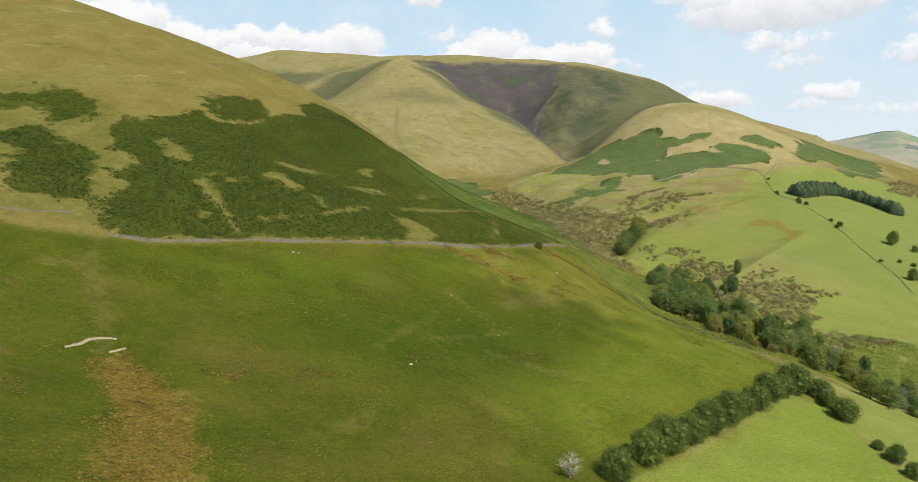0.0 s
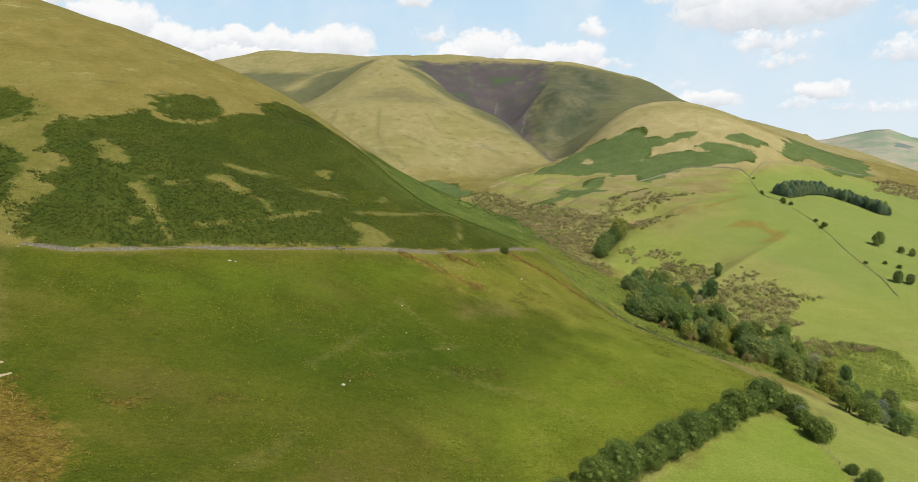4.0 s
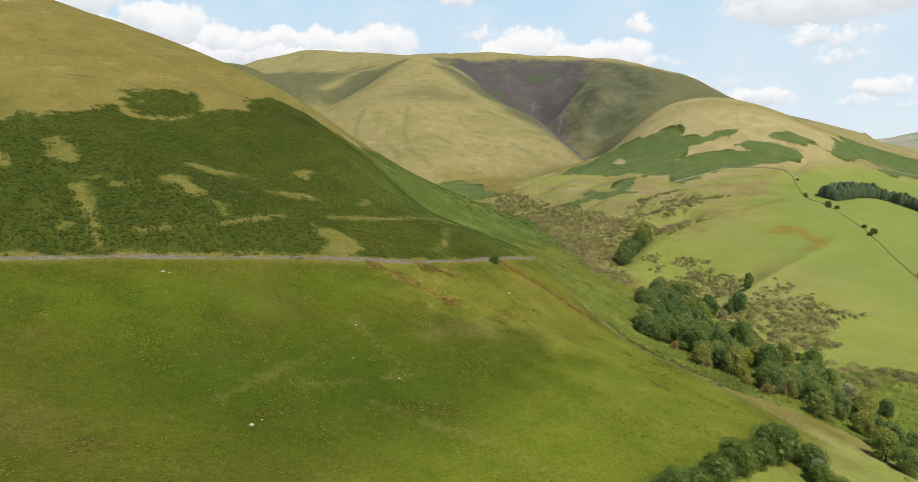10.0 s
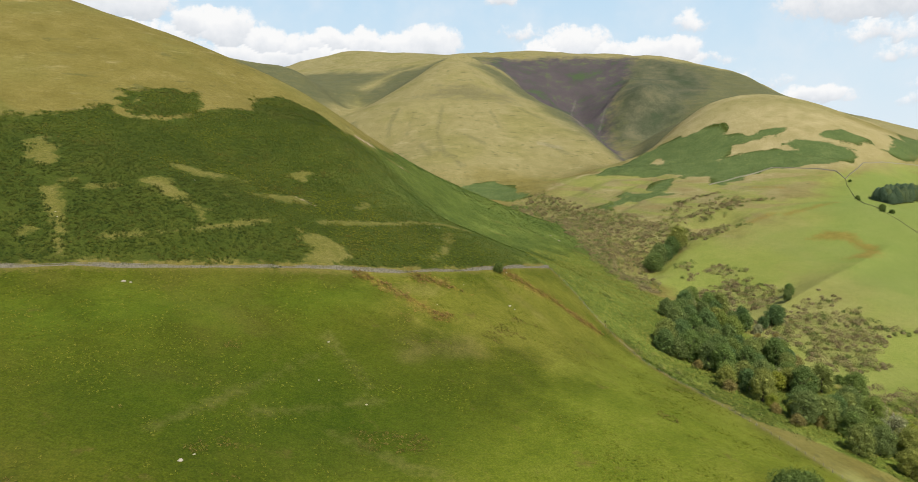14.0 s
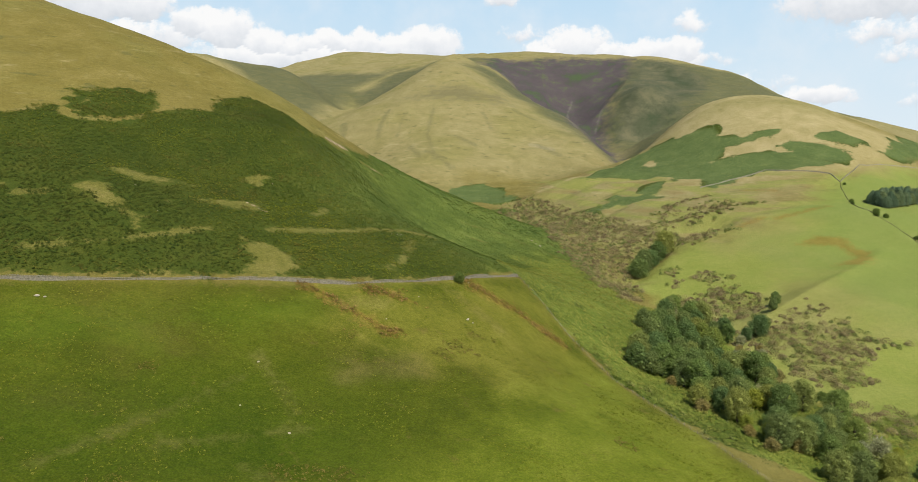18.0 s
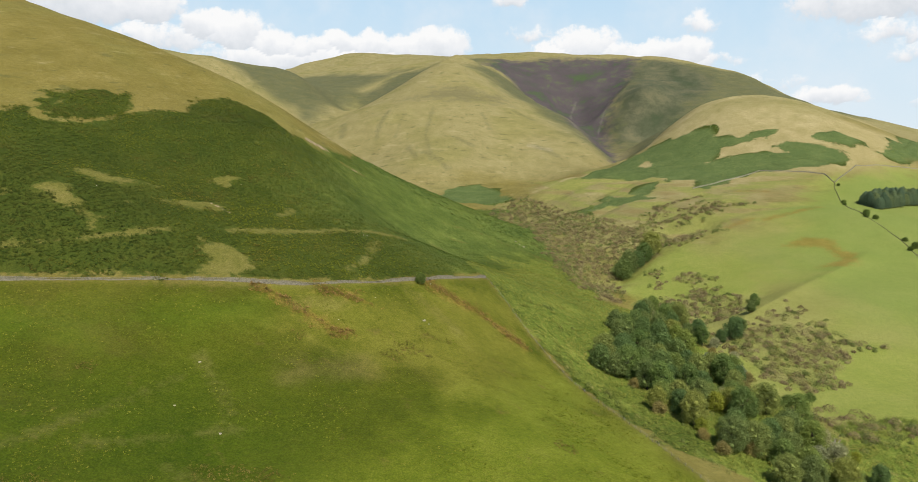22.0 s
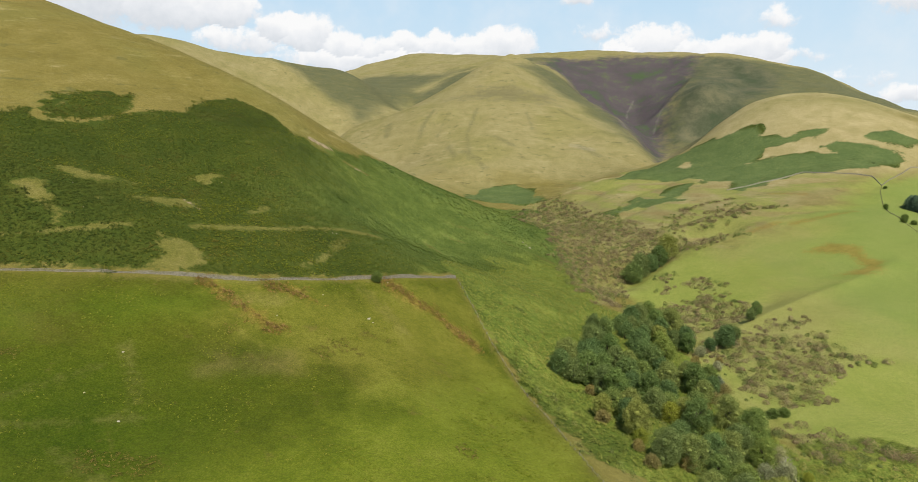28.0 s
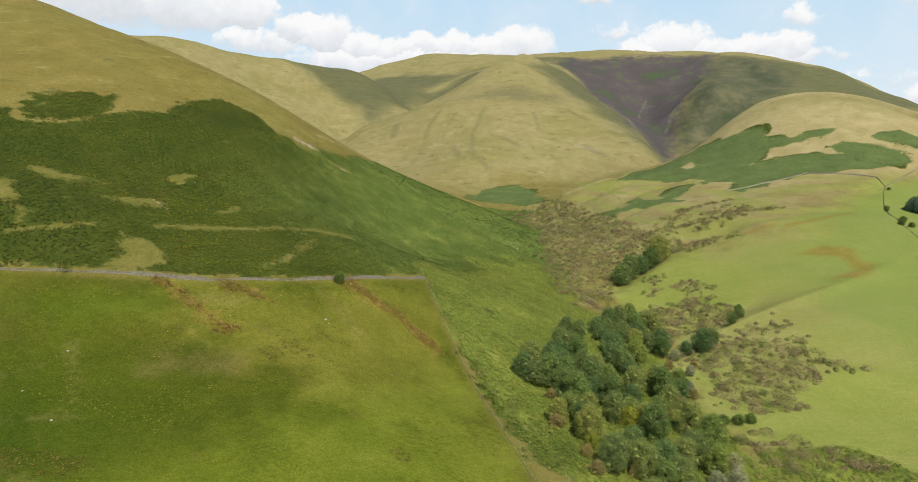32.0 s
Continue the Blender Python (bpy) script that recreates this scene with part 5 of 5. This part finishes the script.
carpet("rushes", x, y, 0.34, 0.45, 8, 0.15, RUSH, "rust-brown rushes and dead bracken in wet pasture", "rushes", 14)
RUSSET_FERN = tuft_material("dead_bracken", (0.092, 0.060, 0.018), (0.155, 0.098, 0.030), (0.220, 0.146, 0.050))
x, y = sow(0.9, (-20, 290, 100, 370), lambda x, y: np.max([along(x, y, *b) for b in FERN_BANDS], axis=0) + 2.0 * ripple(x, y, 6, 61) + 1.8 * ripple(x, y, 2.2, 62) > 0.6, 63)
carpet("dead_bracken", x, y, 0.50, 0.75, 6, 0.30, RUSSET_FERN, "rust-brown dead bracken in strips across the pasture", "bracken", 64)

TUSSOCK = tuft_material("tussock_grass", (0.056, 0.074, 0.006), (0.094, 0.108, 0.010), (0.160, 0.152, 0.026))
x, y = sow(0.9, (-112, 100, 152, 396), lambda x, y: (cover(x, y, PASTURE) > 1.5) & (ripple(x, y, 17, 81) + 0.9 * ripple(x, y, 5, 82) + 0.5 * ripple(x, y, 2, 83) > 0.30), 84)
carpet("grass_tussocks", x, y, 0.32, 0.16, 5, 0.17, TUSSOCK, "rough green and straw tussocks dotted over grazed turf", "grass", 85, 0.4)
# patches of dull rushes in the wet hollows of the pasture: x, y and radius
WET = [(-42, 182, 3.5), (-4, 203, 3.0), (-9, 215, 2.2), (-13, 209, 2.0), (19, 231, 4.0), (27, 233, 4.5), (101, 275, 3.2), (52, 322, 2.6), (60, 324, 2.4), (-24, 252, 2.4), (33, 237, 3.0), (-36, 214, 2.4), (-64, 172, 2.6), (-99, 143, 3.0), (17, 293, 3.0), (50, 309, 4.0), (45, 301, 3.0), (-74, 146, 2.5)]
DULL_RUSH = tuft_material("dull_rushes", (0.060, 0.062, 0.012), (0.110, 0.092, 0.020), (0.170, 0.130, 0.038))
x, y = sow(1.3, (-110, 120, 120, 340), lambda x, y: np.max([r - np.hypot((x - a) * 0.75, y - b) for a, b, r in WET], axis=0) + 1.8 * ripple(x, y, 4, 87) + 1.2 * ripple(x, y, 1.6, 88) > 0.4, 89)
carpet("rushes", x, y, 0.32, 0.38, 7, 0.17, DULL_RUSH, "dull olive-brown rush clumps in pasture hollows", "rushes", 90, 0.5)


# ---- walls, fences and stones ----
STONE = plain_material("wall_stone", (0.080, 0.072, 0.050), (0.262, 0.236, 0.172), 1.9, 0.9, 0.05)
PALE = plain_material("pale_rock", (0.20, 0.175, 0.125), (0.40, 0.355, 0.265), 1.2, 0.85, 0.05)
LICHEN = plain_material("lichened_stone", (0.15, 0.14, 0.10), (0.32, 0.295, 0.22), 1.4, 0.9, 0.04)
MOSSY = plain_material("mossy_stone", (0.085, 0.094, 0.040), (0.190, 0.186, 0.090), 1.4, 0.95, 0.04)
POST = plain_material("fence_wood", (0.14, 0.12, 0.09), (0.30, 0.27, 0.22), 4.0, 0.9)
WIRE = plain_material("fence_wire", (0.20, 0.20, 0.19), (0.32, 0.32, 0.31), 5.0, 0.6)


def block(rng, x, y, z, a, size, wide, tall):
    """An uneven stone, its long side along the heading a."""
    verts = []
    for dz in (0, 1):
        for u, v in ((-1, -1), (1, -1), (1, 1), (-1, 1)):
            du, dv = u * size * 0.5 * rng.uniform(0.75, 1.05), v * wide * 0.5 * rng.uniform(0.75, 1.05)
            verts.append((x + du * math.cos(a) - dv * math.sin(a), y + du * math.sin(a) + dv * math.cos(a), z + dz * tall * rng.uniform(0.8, 1.1)))
    return verts, [(0, 3, 2, 1), (4, 5, 6, 7), (0, 1, 5, 4), (1, 2, 6, 5), (2, 3, 7, 6), (3, 0, 4, 7)]


def dry_wall(line, label, seed, stone=0.55, tall=1.3, tumbled=0.0, material=None):
    rng = np.random.RandomState(seed)
    wall = tagged(new("dry_stone_wall"), label, "wall", kind="structure")
    spots = spaced(line, stone)
    zs = heights([p[0] for p in spots], [p[1] for p in spots])
    low, cope = [], []
    for (x, y, a), z in zip(spots, zs):
        part_tall = tall * (1 - tumbled * max(0.0, float(ripple(np.array([x]), np.array([y]), 9, seed + 50)[0]) + 0.3))
        courses = 3
        for c in range(courses):
            w = 0.68 - 0.10 * c
            low.append(block(rng, x + rng.uniform(-0.1, 0.1), y, z - 0.25 + c * part_tall / courses, a, stone * 1.1, w, part_tall / courses * 1.1 + (0.25 if c == 0 else 0)))
        cope.append(block(rng, x, y, z + part_tall * rng.uniform(0.86, 0.96), a, stone * 0.8, 0.45, 0.2))
    part("stonework", mesh_of("stonework", *gather(low)), material or STONE, wall)
    part("coping", mesh_of("coping", *gather(cope)), material or STONE, wall, "ragged row of upright cope stones")
    return wall


dry_wall(WALL_LINE, "grey dry stone wall between pasture and bracken", 71, 0.6, 1.3, 0.7)
dry_wall([(-172, 236), (-159, 240), (-144, 248)], "tumbled grey stone wall on the open fell", 72, 0.7, 0.8, 0.6)
dry_wall([(224, 771), (258, 795), (297, 818), (347, 785), (350, 769)], "distant grey intake wall below the bracken", 73, 1.2, 1.0, 0.2, LICHEN)
dry_wall([(350, 769), (342, 746), (331, 701), (322, 632), (327, 583), (326, 560), (318, 508), (313, 471), (305, 441)], "mossy tumbled field wall running down the far pasture", 74, 1.6, 0.34, 0.95, MOSSY)
dry_wall([(350, 769), (396, 840), (436, 857), (484, 875), (560, 905)], "distant field wall climbing the far fell", 75, 1.4, 0.7, 0.4, LICHEN)


def fence(line, label, gap=3.0):
    ob = tagged(new("wire_fence"), label, "fence", kind="structure")
    spots = spaced(line, gap)
    post = mesh_of("post", *gather([tube([(0, 0, -0.3), (0, 0, 1.15)], [0.075, 0.065], 5)]))
    post.materials.append(POST)
    tops = []
    for x, y, a in spots:
        z = height(x, y)
        p = new("post", post)
        p.parent, p.matrix_local = ob, pose(x, y, z, random.uniform(-4, 4), random.uniform(-4, 4), random.uniform(0, 90))
        tops.append((x, y, z))
    for h in (0.35, 0.7, 1.05):
        part("wire", mesh_of("wire", *tube([(x, y, z + h) for x, y, z in tops], [0.012] * len(tops), 3)), WIRE, ob)
    return ob


fence(FENCE_LINE, "wooden post and wire fence down the pasture edge")
fence([(131, 246), (133, 232), (129, 214), (129, 202), (129, 186), (132, 168), (134, 150)], "post and wire fence around a lower field")


def boulder(seed, size, flat=0.55):
    rng = np.random.RandomState(seed)
    bm = bmesh.new()
    bmesh.ops.create_icosphere(bm, subdivisions=2, radius=size)
    for v in bm.verts:
        v.co *= rng.uniform(0.82, 1.14)
        v.co.z *= flat
    me = bpy.data.meshes.new("boulder")
    bm.to_mesh(me)
    bm.free()
    me.materials.append(PALE)
    return me


rocks = [boulder(80 + k, 0.7) for k in range(4)]
for k, (x, y, s) in enumerate([(-15, 204, 1.5), (-13.5, 207, 0.8), (49, 330, 1.6), (51, 329, 0.8), (15, 245, 1.0), (-66, 263, 1.7), (-64, 263.6, 1.1), (10, 377, 1.0), (12, 379, 0.9), (13.5, 380, 0.8),
                               (-47, 385, 0.8), (-78, 330, 0.8), (-62, 318, 0.7), (-101, 281, 0.8), (-103, 283, 0.6), (-127, 238, 1.1), (-133, 243, 1.0), (46, 357.5, 0.9), (31, 330, 0.7), (24, 309, 0.6), (-3, 268, 1.0), (0, 250, 0.8)]):
    ob = new("boulder", rocks[k % 4])
    ob.matrix_world = pose(x, y, height(x, y) + 0.1, 0, 0, k * 40) @ Matrix.Diagonal((0.62 * s, 0.5 * s, 0.55 * s, 1))
    tagged(ob, "pale weathered boulder lying in the grass", "boulder", "boulders on the fellside")
for k, (x, y, s) in enumerate([(174, 391, 1.6), (173, 395, 1.1), (175, 399, 1.3), (173, 404, 1.5), (174, 409, 0.9), (176, 413, 1.0), (172, 436, 1.4), (173, 440, 1.0), (171, 444, 0.8), (72, 565, 1.6), (66, 572, 1.3), (69, 568, 0.9)]):
    ob = new("boulder", rocks[k % 4])
    ob.matrix_world = pose(x, y, height(x, y) + 0.15, 0, 0, k * 55) @ Matrix.Diagonal((0.9 * s, 0.7 * s, 0.8 * s, 1))
    tagged(ob, "bare pale rock in the stony beck bed", "rock", "rocks in the beck bed")


# ---- the washed earth scars in the pasture ----
EARTH = plain_material("bare_earth", (0.18, 0.145, 0.085), (0.32, 0.265, 0.165), 2.0, 0.95, 0.05)


def earth_scar(line, wide, seed):
    """A low bank where the turf has slipped: a sloping face of bare soil under a ragged turf lip."""
    rng = np.random.RandomState(seed)
    spots = spaced(line, 0.35)
    verts, faces = [], []
    for k, (x, y, a) in enumerate(spots):
        f = k / max(len(spots) - 1, 1)
        half = wide * (0.35 + 0.65 * math.sin(math.pi * min(0.96, 0.06 + f))) * rng.uniform(0.75, 1.15) * 0.5
        nx_, ny_ = -math.sin(a), math.cos(a)
        for u, lift in ((-1.0, 0.02), (-0.3, 0.22), (0.6, 0.42), (1.0, 0.05)):
            px, py = x + nx_ * half * u, y + ny_ * half * u
            verts.append((px, py, height(px, py) + lift * rng.uniform(0.7, 1.2)))
        if k:
            b = 4 * k
            faces += [(b - 4 + m, b + m, b + m + 1, b - 3 + m) for m in range(3)]
    me = mesh_of("earth_scar", verts, faces, True)
    me.materials.append(EARTH)
    return tagged(new("earth_scar", me), "cream bare earth scar in a green pasture", "earth bank", "earth scars in the pasture")


earth_scar([(-101.5, 167), (-99.5, 171), (-99.5, 174), (-98, 176), (-96, 177.2), (-93.5, 178)], 1.05, 91)
earth_scar([(-91.5, 169.5), (-90.3, 172), (-89, 174)], 0.6, 92)


# ---- the far hills down the dale ----
def far_hills():
    az = np.radians(np.arange(22, 52.01, 0.25))
    crest = np.interp(np.degrees(az), [22, 27.5, 29.2, 30.5, 32, 33, 34.3, 36, 40, 46, 52], [0.3, 0.95, 1.12, 1.42, 1.74, 1.78, 1.22, 0.9, 1.1, 0.8, 0.5])
    f = np.linspace(0, 1, 28)[:, None]
    reach = 2300 + 1400 * f + 0 * az
    rise = np.radians(-2.4 + (crest + 2.4) * f ** 1.15)
    x, y = reach * np.sin(az), reach * np.cos(az)
    z = 150 + reach * np.tan(rise) + np.where((f > 0) & (f < 0.97), 1, 0) * (10 * ripple(x.ravel(), y.ravel(), 210, 51) + 5 * ripple(x.ravel(), y.ravel(), 90, 52)).reshape(x.shape)
    na = len(az)
    k = (np.arange(27)[:, None] * na + np.arange(na - 1)[None]).ravel()
    me = mesh_of("backdrop", np.stack([x, y, z], -1).reshape(-1, 3), np.stack([k, k + 1, k + na + 1, k + na], 1), True)
    n = Nodes("hazy_hillside", 0.95, 0.05)
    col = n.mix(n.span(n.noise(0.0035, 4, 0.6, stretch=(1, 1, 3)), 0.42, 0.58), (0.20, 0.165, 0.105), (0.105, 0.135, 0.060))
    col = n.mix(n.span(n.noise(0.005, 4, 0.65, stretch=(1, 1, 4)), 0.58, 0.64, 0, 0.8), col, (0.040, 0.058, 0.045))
    # haze over the hills put in as a faint bluish glow of the surface
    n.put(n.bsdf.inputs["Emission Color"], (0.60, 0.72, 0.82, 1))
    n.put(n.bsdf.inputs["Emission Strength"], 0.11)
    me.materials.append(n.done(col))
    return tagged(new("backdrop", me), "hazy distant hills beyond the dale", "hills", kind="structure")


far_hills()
